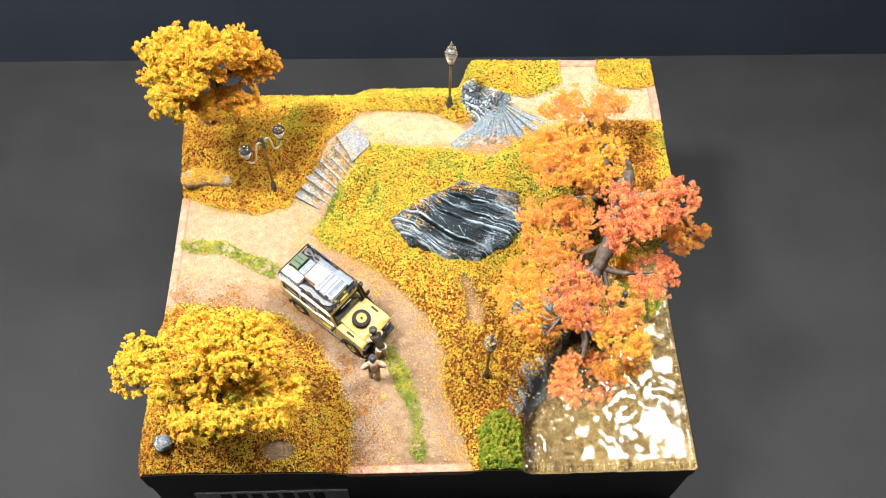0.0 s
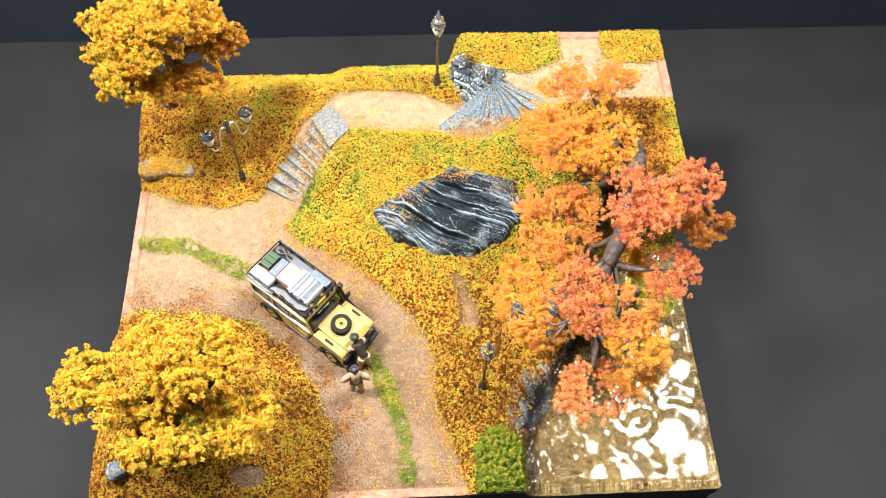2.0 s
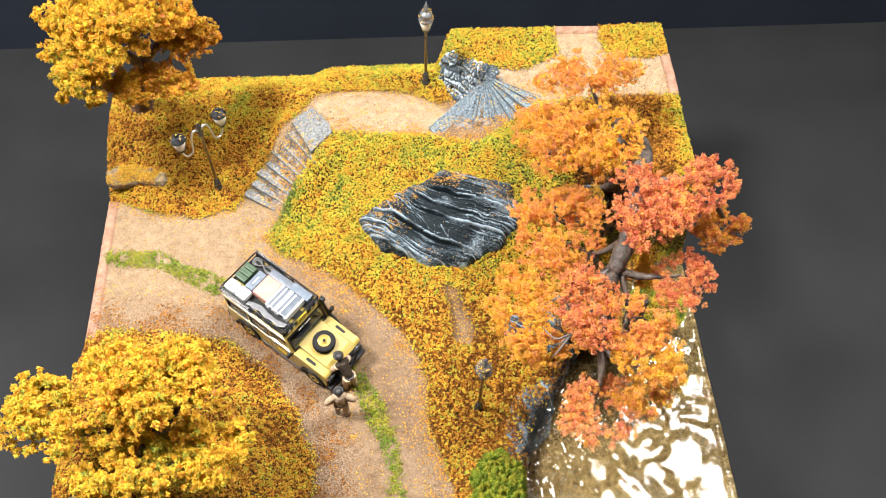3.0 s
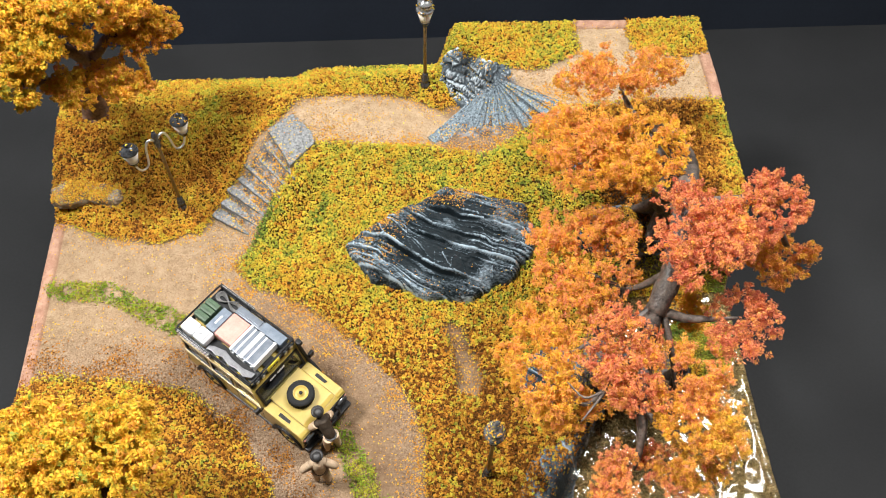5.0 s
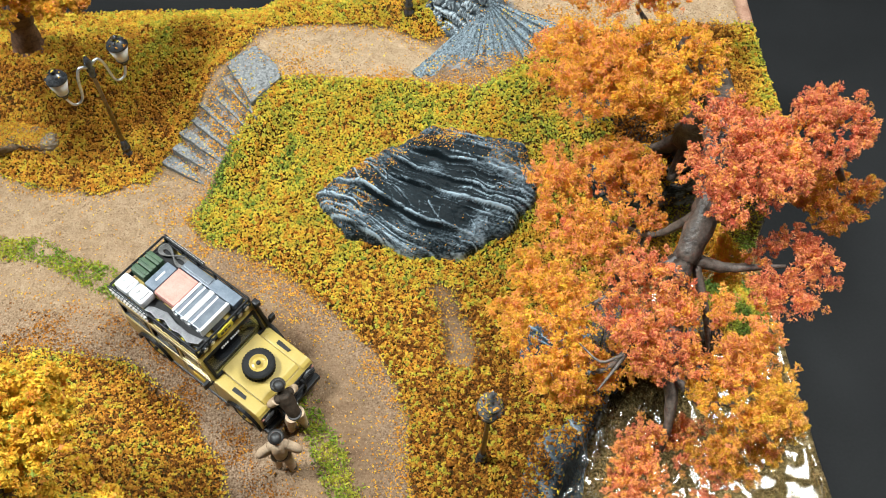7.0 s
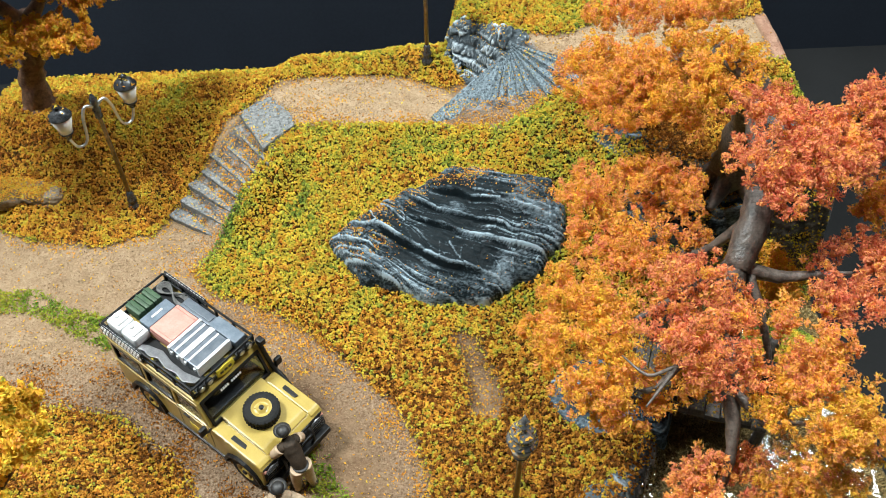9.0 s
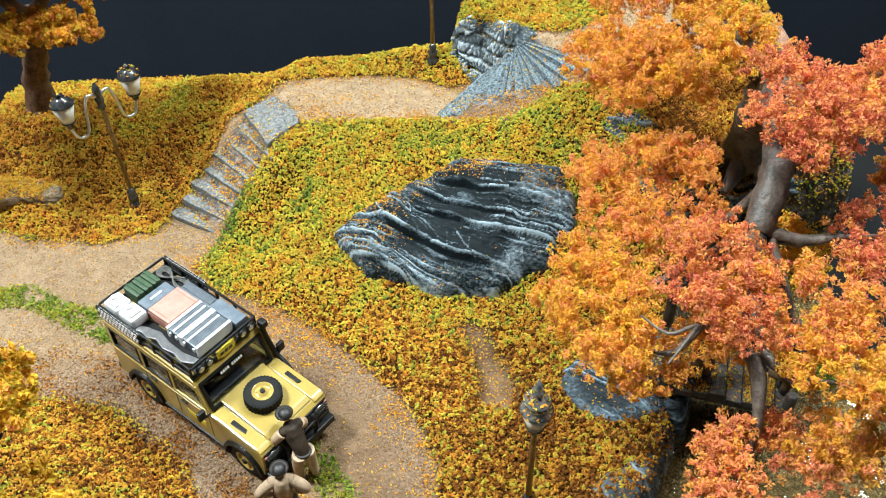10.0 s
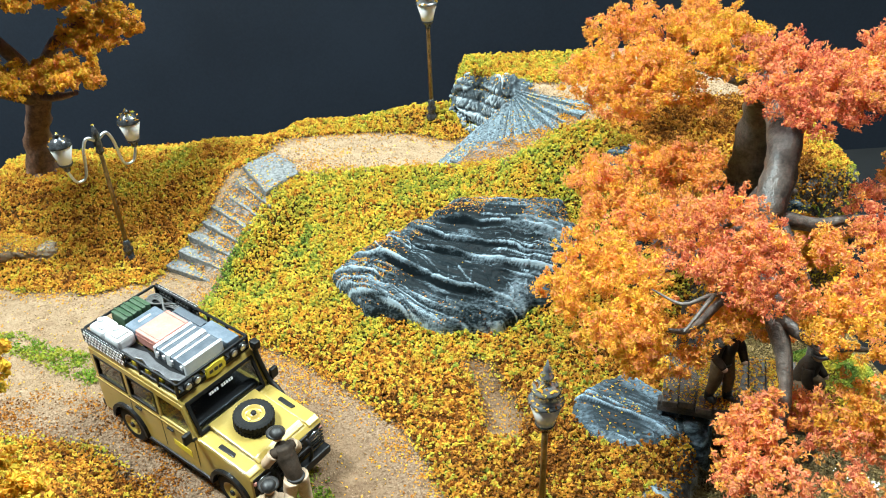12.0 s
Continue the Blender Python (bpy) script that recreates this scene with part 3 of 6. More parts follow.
def build_water():
    """Clear resin poured to a level skin over the stream bed, open at the cut edges."""
    top, low = 8.8, -5.5
    xs, ys = np.meshgrid(np.linspace(50, RIGHT - 0.2, 170), np.linspace(FRONT + 0.2, 150, 230), indexing="ij")
    bank = inside(STREAM, xs, ys)
    z = top + 1.45 * (value_noise(xs + 0.3 * ys, ys * 0.75, 8.5, 1, 21) - 0.5) + 0.75 * (value_noise(xs - 0.3 * ys, ys * 0.8, 4.8, 1, 22) - 0.5) + 0.22 * (value_noise(xs + 0.3 * ys, ys * 0.7, 2.6, 1, 23) - 0.5) + 0.5 * step(6, 0, bank)
    e = np.minimum(RIGHT - 0.2 - xs, ys - FRONT - 0.2)
    z = z + 0.9 * np.exp(-((e - 2.5) / 1.6) ** 2) - 0.8 * step(1.2, 0, e)
    idx = np.arange(xs.size).reshape(xs.shape)
    verts = np.stack([xs, ys, z], -1).reshape(-1, 3)
    quads = np.stack([idx[:-1, :-1], idx[1:, :-1], idx[1:, 1:], idx[:-1, 1:]], -1).reshape(-1, 4)
    loop = np.concatenate([idx[:, 0], idx[-1, 1:], idx[-2::-1, -1], idx[0, -2:0:-1]])
    below = verts[loop].copy()
    below[:, 2] = low
    k = np.arange(len(loop))
    n = (k + 1) % len(loop)
    s = len(verts)
    sides = np.stack([loop[n], loop[k], s + k, s + n], -1)
    data = raw_mesh("water", np.concatenate([verts, below]), np.concatenate([quads, sides]), RESIN, smooth=True)
    ob = tagged(new("water", data), "clear glossy resin stream water with ripples", "water", kind="structure")
    ob.visible_shadow = False
    return ob


build_water()

# ---- rocks ----


def blurred(z, reach):
    """The mean of a grid over a square of 2 * reach + 1 cells."""
    for axis in (0, 1):
        pad = [(reach + 1, reach) if a == axis else (0, 0) for a in (0, 1)]
        run = np.cumsum(np.pad(z, pad, mode="edge"), axis=axis)
        n = z.shape[axis]
        lo, hi = np.arange(n), np.arange(n) + 2 * reach + 1
        z = (np.take(run, hi, axis) - np.take(run, lo, axis)) / (2 * reach + 1)
    return z


def brushed(z, pitch):
    """Where a dry brush would touch: ridges and noses that stand proud of what lies round them."""
    near, wide = z - blurred(z, max(1, int(0.6 / pitch))), z - blurred(z, max(2, int(2.0 / pitch)))
    return np.clip(1.5 * near + 0.16 * wide - 0.06, 0, 1)


def facets(x, y, size, seed):
    """Broken stone from -1 to 1: every cell is a small plane with its own height and tilt."""
    u, v = x / size, y / size
    i, j = np.floor(u), np.floor(v)
    best, out = np.full(x.shape, 1e9), np.zeros(x.shape)
    for di in (-1, 0, 1):
        for dj in (-1, 0, 1):
            a, b = i + di, j + dj
            dx, dy = u - a - lattice(a, b, seed), v - b - lattice(a, b, seed + 1)
            d = dx * dx + dy * dy
            plane = 2 * lattice(a, b, seed + 2) - 1 + 1.3 * dx * (lattice(a, b, seed + 3) - 0.5) + 1.3 * dy * (lattice(a, b, seed + 4) - 0.5)
            out = np.where(d < best, plane, out)
            best = np.minimum(best, d)
    return out


def grid_mesh(name, verts, quads, mat, brush):
    """Mesh data of the cells given, without the corners that none of them uses."""
    faces = quads.reshape(-1, 4)
    used = np.unique(faces)
    back = np.zeros(len(verts), int)
    back[used] = np.arange(len(used))
    return raw_mesh(name, verts[used], back[faces], mat, {"brush": brush.ravel()[used]}, smooth=True)


def build_outcrop(name, place, half, turn, dome, period, mat, label, seed, slant=0.16, rough=1.0, taper=0.0, pitch=0.28, split=False, sink=0.25):
    """Slate that breaks out of the slope: a lens of rock in long slanting beds, each a smooth plate with a steep nose."""
    nu, nv = int(2.3 * half[0] / pitch), int(2.3 * half[1] / pitch)
    u, v = np.meshgrid(np.linspace(-1.12, 1.12, nu), np.linspace(-1.12, 1.12, nv), indexing="ij")
    a = radians(turn)
    lx, ly = u * half[0], v * half[1]
    x, y = place[0] + lx * math.cos(a) - ly * math.sin(a), place[1] + lx * math.sin(a) + ly * math.cos(a)
    r = (np.abs(u) ** 1.6 + np.abs(v) ** 1.8) ** 0.6 + taper * np.maximum(v, 0) * np.maximum(-u, 0)
    r = r * (1 + 0.30 * (value_noise(lx, ly, 11, 3, seed) - 0.5))
    lift = dome * np.clip(1 - np.clip(r, 0, 1) ** 7, 0, 1) ** 0.5 - 14.0 * step(0.95, 1.08, r)
    s = ly + slant * lx + 10.0 * (value_noise(lx * 0.8, ly, 24, 1, seed + 1) - 0.5) + 1.6 * (value_noise(lx, ly, 8, 2, seed + 2) - 0.5)
    s = s + 0.26 * period * np.sin(s / period * 2.1 + seed)
    relief = 0.0
    for p, amp, tag, nose in ((period, 1.0, 3, 0.15), (period * 0.31, 0.27, 5, 0.3), (period * 0.13, 0.10, 7, 0.35)):
        k = np.floor(s / p)
        f = s / p - k
        strong = step(0.22, 0.72, value_noise(lx + 37 * k, k * 5.3 + 0 * lx, 19 if tag == 3 else 9, 2, seed + tag))
        plate = step(0.0, nose, f) * (1 - 0.85 * np.clip((f - nose) / (1 - nose), 0, 1) ** 0.8)
        relief = relief + amp * rough * period * (0.52 * plate * (0.12 + 0.88 * strong) - 0.10 * step(0.92, 0.99, f) * strong)
    crack = np.abs(value_noise(lx * 0.7 + 0.9 * ly, ly * 0.4, 15, 2, seed + 9) - 0.5)
    form = relief - 0.8 * rough * step(0.016, 0.0, crack) + rough * (0.8 * (value_noise(lx * 0.4, ly, 5.0, 2, seed + 4) - 0.5) + 0.45 * (value_noise(lx * 0.6, ly, 1.5, 2, seed + 6) - 0.5))
    form = form + rough * (0.55 * facets(lx * 0.45 + 0.3 * s, s, 4.2, seed + 13) + 0.22 * facets(lx * 0.6, s, 1.9, seed + 18))
    z = lie(x, y) + lift - sink * dome + form * step(1.06, 0.8, r)
    brush = brushed(form, pitch) * (0.10 + 0.85 * step(0.3, 0.75, value_noise(lx * 0.6, ly, 9, 2, seed + 12)))
    brush = np.clip(brush + 0.20 * step(0.52, 0.80, value_noise(lx * 0.5 + 11 * np.floor(s / period), s * 1.6, 6.5, 3, seed + 15)) + 0.10 * step(0.5, 0.8, r), 0, 1)
    verts = np.stack([x, y, z], -1).reshape(-1, 3) - np.array((place[0], place[1], 0))
    keep = r < 1.10
    bed = np.floor(s / period)[:-1, :-1]
    idx = np.arange(u.size).reshape(u.shape)
    quads = np.stack([idx[:-1, :-1], idx[1:, :-1], idx[1:, 1:], idx[:-1, 1:]], -1)
    whole = keep[:-1, :-1] & keep[1:, 1:] & keep[1:, :-1] & keep[:-1, 1:]
    if split:
        rock = thing(name, (place[0], place[1], 0), 0, label, "rock")
        for k in np.unique(bed[whole]):
            part("rock_bed", grid_mesh("rock_bed", verts, quads[whole & (bed == k)], mat, brush), mat, rock)
        return rock
    ob = new(name, grid_mesh(name, verts, quads[whole], mat, brush))
    ob.location = (place[0] * MM, place[1] * MM, 0)
    return tagged(ob, label, "rock")


def build_crag():
    """Broken rock face that drops from the hilltop to the head of the winding steps, split by steep fissures."""
    outline = [(30, 245), (33, 250), (38, 249), (40, 243), (46, 240), (52, 237), (60, 236), (62, 230), (56, 225), (49, 224), (44, 226), (39, 228), (34, 234), (28, 239)]
    pitch = 0.3
    x, y = np.meshgrid(np.arange(22, 68, pitch), np.arange(218, 258, pitch), indexing="ij")
    d = inside(outline, x, y) + 2.2 * (value_noise(x, y, 5, 2, 203) - 0.5)
    down = (x - y) * 0.7071
    across = (x + y) * 0.7071
    warp = 3.0 * (value_noise(x, y, 9, 2, 204) - 0.5)
    fiss = value_noise(across + warp, down * 0.22, 3.4, 2, 205)
    block = value_noise(across * 0.9 + warp, down * 0.5, 7.0, 1, 206)
    shelf = (lie(x, y) + 3 * block) / 5.0
    cut_in = 1.6 * (step(0.0, 0.35, shelf - np.floor(shelf)) - 0.5)
    spikes = 3.6 * np.exp(-((x - 36) / 3.2) ** 2 - ((y - 242) / 4.0) ** 2) + 1.8 * np.exp(-((x - 51) / 4.0) ** 2 - ((y - 233) / 2.4) ** 2)
    form = 1.0 * (block - 0.5) * 2 + 0.8 * (fiss - 0.5) * 2 + 0.8 * cut_in + spikes * (0.4 + fiss)
    form = form + 0.7 * facets(across + warp, down * 0.55, 3.2, 221) + 0.55 * facets(across + 0.5 * warp, down * 0.7, 1.5, 226) + 0.3 * facets(across, down, 0.8, 231)
    base = blurred(lie(x, y), 5)
    sx, sy = np.gradient(base, pitch)
    norm = np.sqrt(1 + sx * sx + sy * sy)
    push = form + 1.2 - 6.0 * step(0.5, -2.5, d)
    brush = brushed(form, pitch) * (0.15 + 0.8 * step(0.25, 0.7, value_noise(x, y, 6, 2, 208)))
    place = np.stack([x - sx / norm * push - 44, y - sy / norm * push - 236, base + push / norm], -1).reshape(-1, 3)
    idx = np.arange(x.size).reshape(x.shape)
    quads = np.stack([idx[:-1, :-1], idx[1:, :-1], idx[1:, 1:], idx[:-1, 1:]], -1)[(d > -2.6)[:-1, :-1]]
    ob = new("crag", grid_mesh("crag", place, quads, CRAG, brush))
    ob.location = (44 * MM, 236 * MM, 0)
    return tagged(ob, "grey fissured crag at the head of the winding steps", "rock")


def build_rock(name, place, size, turn, tilt, mat, label, strata=3.2, amp=0.13, seed=0, sub=5, rough=0.0, square=0.62):
    """A blocky lump with broken beds that step in and out."""
    bm = bmesh.new()
    bmesh.ops.create_icosphere(bm, subdivisions=sub, radius=1.0)
    sx, sy, sz = size
    worn = []
    shift = Vector((seed * 13.7, seed * 5.1, seed * 3.3))
    for v in bm.verts:
        d = Vector([math.copysign(abs(w) ** square, w) for w in v.co])
        p = Vector((d.x * sx, d.y * sy, d.z * sz)) * 0.86
        q = p + shift
        crack = noise.noise(Vector((q.x / 7, q.y / 7, q.z / 20)))
        bed = (q.z + 0.25 * q.x + 2.2 * noise.noise(q / 9)) / strata
        saw = bed - math.floor(bed)
        hard = noise.noise(Vector((math.floor(bed) * 3.7, q.x / 12, q.y / 12)))
        k = 1 + 0.10 * noise.noise(q / (0.6 * max(size))) + amp * (0.9 * hard - 0.5 * max(0.0, saw - 0.7) / 0.3) + 0.07 * math.copysign(abs(crack) ** 0.5, crack) + 0.03 * noise.noise(q / 1.4)
        streak = noise.noise(Vector((q.x / 1.6 + 0.3 * q.z, q.y / 1.6, q.z / 6)))
        k += rough * (0.075 * noise.noise(q / 3.2) + 0.06 * streak + 0.05 * noise.noise(q / 1.1))
        v.co = p * k
        worn.append(min(1.0, max(0.0, 0.12 + 1.6 * (hard * amp + 0.05 * streak) + 0.25 * (saw > 0.45) * (saw < 0.7))))
    data = finish(bm, mat, True)
    data.attributes.new("brush", "FLOAT", "POINT").data.foreach_set("value", np.array(worn, np.float32))
    ob = new(name, data)
    ob.matrix_world = pose(place[0] * MM, place[1] * MM, place[2] * MM, tilt, 0, turn)
    return tagged(ob, label, "rock")


ROCKS = [
    build_outcrop("slate_outcrop", (25, 156.5), (42.5, 23.5), -7, 7.4, 7.6, SLATE, "dark slate outcrop of layered beds, pale dry-brushed ledges", 61, 0.30, 0.85, 0.5, split=True, sink=0.1),
    build_outcrop("bank_rock", (70, 95), (18, 15), -10, 3.6, 6.0, BANK_SLATE, "blue-grey slate bank rock at the bridge end", 75, 0.45, 0.75),
    build_outcrop("bank_rock", (63, 50), (11, 23), -32, 0.6, 11.0, CRAG, "dark slate rock along the water edge", 78, 0.5, 0.22),
    build_crag(),
    build_rock("cliff_rock", (98, 152, 36), (17, 9, 26), -10, 0, SLATE, "dark cliff rock below the leaning tree", strata=5, seed=8),
    build_rock("cliff_rock", (132, 154, 32), (24, 8, 26), 6, 0, SLATE, "dark cliff rock below the leaning tree", strata=5, seed=9),
    # rock added under the bridge, dark to stand for the deep shade there
    build_rock("bank_rock", (88, 91, 9), (7, 13, 13), -14, 0, BANK_SLATE, "added dark rock under the plank bridge, standing for its shade", strata=4, seed=15),
    build_outcrop("slope_rock", (87, 174), (11, 5), -20, 1.6, 3.4, BANK_SLATE, "half-buried grey rock in the flocked slope", 91, 0.1, 0.5),
    build_rock("ledge_rock", (-148, 200, 22.5), (14, 8, 5.5), 8, 0, EARTH_ROCK, "low brown ledge rock in the leaf-covered bank", strata=4.5, seed=31, rough=1.0, square=0.8),
    build_rock("ledge_rock", (-134, 199, 22), (12, 7, 5), -10, 0, EARTH_ROCK, "low brown ledge rock in the leaf-covered bank", strata=4.5, seed=33, rough=1.0, square=0.8),
    build_rock("hill_rock", (-142, 13, 34), (6, 6, 4.5), 20, 0, CRAG, "small pale grey rock near the base corner", seed=12, sub=4, rough=1.2, square=0.9),
]

# ---- stone steps ----


def roughen(bm, i, amount=0.4, long=5.0):
    bmesh.ops.subdivide_edges(bm, edges=[e for e in bm.edges if e.calc_length() > long], cuts=7, use_grid_fill=True)
    for v in bm.verts:
        v.co += amount * Vector((noise.noise(v.co * 0.4 + Vector((i * 9, 0, 0))), noise.noise(v.co * 0.4 + Vector((0, i * 9, 5))), 1.3 * noise.noise(v.co * 0.3 + Vector((i * 5, 3, 0)))))
    return bm


def build_stairs():
    stairs = thing("stone_stairs", (-60, 196, 19), label="grey granite stone stairs strewn with fallen leaves", category="stairs")
    low_l, low_r = Vector((-83, 187)), Vector((-63, 173.5))
    top_l, top_r = Vector((-58, 215)), Vector((-42, 192.5))
    count = 7
    for i in range(count):
        f = i / (count - 1)
        a, b = low_l.lerp(top_l, f), low_r.lerp(top_r, f)
        side = (b - a).normalized()
        on = Vector((-side.y, side.x))
        a = a + side * 0.8 * math.sin(i * 2.7)
        b = b + side * (1.0 * math.cos(i * 1.9) + 0.8)
        deep = 6.2
        z = 18.8 + 20.2 * f
        bm = bmesh.new()
        pts = [(p.x + 60, p.y - 196) for p in (a, b, b + on * deep, a + on * (deep * 0.85))]
        prism(bm, pts, z - 19 - 4.5, z - 19, "z", 0.35)
        part("step", roughen(bm, i), GRANITE, stairs)
    bm = prism(bmesh.new(), [(x + 60, y - 196) for x, y in ((-54.5, 219), (-43, 197), (-32, 210), (-34, 223), (-41, 231))], 17, 23.2, "z", 0.35)
    part("landing", roughen(bm, 9, 0.4, 4.0), GRANITE, stairs, "broad grey landing slab dusted with leaves")
    return stairs


def build_winder():
    """Narrow wedge steps that fan round the foot of the crag, from the terrace up to the hilltop."""
    stairs = thing("winding_steps", (FAN[0], FAN[1], 43), label="pale grey winding stone steps fanning up beside the crag", category="stairs")
    count = 13
    for i in range(count):
        f = i / (count - 1)
        a, b = radians(210 + i * 9.2), radians(210 + (i + 1) * 9.2 + 1.5)
        near, far = 1.5, 36 - 11 * math.sin(math.pi * min(1, f * 1.15)) + 1.6 * math.sin(i * 2.3) - 3 * f
        edge = -0.9 + 20.5 * f ** 0.85 + 0.7 * math.sin(i * 3.1)
        apex = 15.0 + 5.0 * f
        # a wedge with a furrowed top that runs from the hub down to its outer end
        q, p = np.meshgrid(np.linspace(0, 1, 40), np.linspace(0, 1, 12), indexing="ij")
        r, ang = near + (far - near) * q, a + (b - a) * p
        worn = value_noise(ang * 55 + 40 * i, q * 5, 2.2, 2, 301 + i) - 0.5
        z = apex + (edge - apex) * q + (1.9 * worn + (0.9 - 0.5 * f) * (1 - p) * (0.5 + f) + 0.8 * (value_noise(r * np.cos(ang), r * np.sin(ang), 1.3, 2, 320) - 0.5)) * (0.25 + 0.75 * q)
        top = np.stack([r * np.cos(ang), r * np.sin(ang), z], -1).reshape(-1, 3)
        low = top - np.array((0, 0, 9.0))
        idx = np.arange(q.size).reshape(q.shape)
        cells = np.stack([idx[:-1, :-1], idx[1:, :-1], idx[1:, 1:], idx[:-1, 1:]], -1).reshape(-1, 4)
        loop = np.concatenate([idx[:, 0], idx[-1, 1:], idx[-2::-1, -1], idx[0, -2:0:-1]])
        on = np.roll(loop, -1)
        sides = np.stack([on, loop, loop + q.size, on + q.size], -1)
        part("step", raw_mesh("step", np.concatenate([top, low]), np.concatenate([cells, sides, cells[:, ::-1] + q.size]), FANSTONE), FANSTONE, stairs)
    return stairs


build_stairs()
build_winder()

# ---- plank bridge ----


def build_bridge():
    bridge = thing("plank_bridge", (101, 92, 28), -20, "dark timber plank bridge over the stream, littered with leaves", "bridge")
    for i in range(9):
        bm = bmesh.new()
        x = -21 + i * 4.7
        jut = 0.8 * math.sin(i * 2.1)
        box(bm, (x, -11.5 + jut, -2.2), (x + 4.4, 14 + jut, 0.1 * math.sin(i * 1.7)), 0.35)
        part("plank", bm, PLANK, bridge)
    for y in (-8, 10):
        bm = bmesh.new()
        box(bm, (-22, y - 1.5, -6), (22, y + 1.5, -2.2), 0.4)
        part("beam", bm, PLANK, bridge)
    for x, y, h in ((-17, 13, 17), (19, 12, 14), (20, -10, 6)):
        bm = bmesh.new()
        turned(bm, [(1.7, -14), (1.8, h - 1), (1.4, h)], 9, Matrix.Translation((x, y, 0)))
        part("post", bm, PLANK, bridge)
    return bridge


build_bridge()

# ---- street lamps ----


def lantern(parent, at, metal, spike=1.0):
    """One lamp head: iron foot, opal cup, iron dome and finial; z counts from the cup's foot."""
    m = Matrix.Translation(at)
    bm = turned(bmesh.new(), [(2.3, 0), (2.7, 2.2), (3.9, 6.6), (3.6, 6.8)], 18, m)
    cup = part("glass_cup", bm, OPAL, parent, "white opal glass cup")
    bm = turned(bmesh.new(), [(0.7, -3.2), (1.2, -2.6), (1.1, -1.6), (2.2, -0.8), (2.5, 0.1), (2.2, 0.3)], 14, m)
    part("lamp_foot", bm, IRON, cup)
    if spike == 1.0:
        crown = [(3.7, 6.5), (4.2, 6.8), (3.5, 7.3), (3.1, 7.6), (3.0, 10.0), (3.5, 10.3), (3.3, 10.7), (1.8, 11.8), (0.9, 12.2), (0.9, 13.2), (1.6, 13.8), (1.6, 14.4), (0.8, 15.0), (1.0, 16.2), (0.5, 16.8), (0.15, 18.6)]
    else:
        crown = [(3.7, 6.5), (4.1, 6.8), (4.0, 7.3), (3.2, 8.4), (2.0, 9.6), (0.9, 10.0), (0.9, 10 + spike), (1.3, 10 + 1.8 * spike), (0.7, 10 + 2.9 * spike), (0.15, 10 + 4.6 * spike)]
    bm = turned(bmesh.new(), crown, 18, m)
    part("lamp_cap", bm, metal, cup)
    return cup


def lamp_post(place, turn, double, label):
    lamp = thing("street_lamp", place, turn, label, "street lamp", "miniature street lamps")
    bm = turned(bmesh.new(), [(2.4, -2), (2.4, 0.8), (1.9, 1.4), (1.5, 2.2), (1.9, 3.4), (1.9, 4.4), (1.3, 5.2), (1.6, 6.4), (1.2, 7.4), (0.8, 8.0)], 14)
    part("foot", bm, IRON, lamp)
    top = 37.5 if not double else 46
    bm = turned(bmesh.new(), [(0.85, 7.5), (0.75, top - 1), (0.75, top)], 10)
    part("pole", bm, BRASS, lamp, "aged brass pole")
    if not double:
        lantern(lamp, (0, 0, top + 3), LAMP_METAL)
        return lamp
    bm = turned(bmesh.new(), [(0.8, top - 2), (1.5, top - 1), (1.2, top + 0.5), (1.6, top + 2.5), (1.0, top + 4), (1.5, top + 5.5), (1.1, top + 7), (0.3, top + 9)], 12)
    part("finial", bm, IRON, lamp)
    for s in (-1, 1):
        bm = tube(bmesh.new(), [(0, 0, top + 3), (s * 3.5, 0, top + 5), (s * 5.5, 0, top + 1), (s * 7, 0, top - 8), (s * 10.5, 0, top - 9), (s * 12.3, 0, top - 5), (s * 12.5, 0, top - 2)],
                  [0.6, 0.6, 0.55, 0.5, 0.5, 0.5, 0.5], 8, 5)
        part("curved_arm", bm, STEEL, lamp, "curved bright metal arm")
        lantern(lamp, (s * 12.5, 0, top - 0.8), IRON, 0.35)
    return lamp


LAMPS = [lamp_post((21.6, 239, float(lie(21.6, 239))), 0, False, "single street lamp with opal cup on the back berm"),
         lamp_post((38, 54.5, float(lie(38, 54.5))), 10, False, "single street lamp with opal cup, leaves on its cap"),
         lamp_post((-96.5, 191.5, float(lie(-96.5, 191.5))), 40, True, "double-armed street lamp with two opal cups on the bank")]

# ---- model off-road car ----


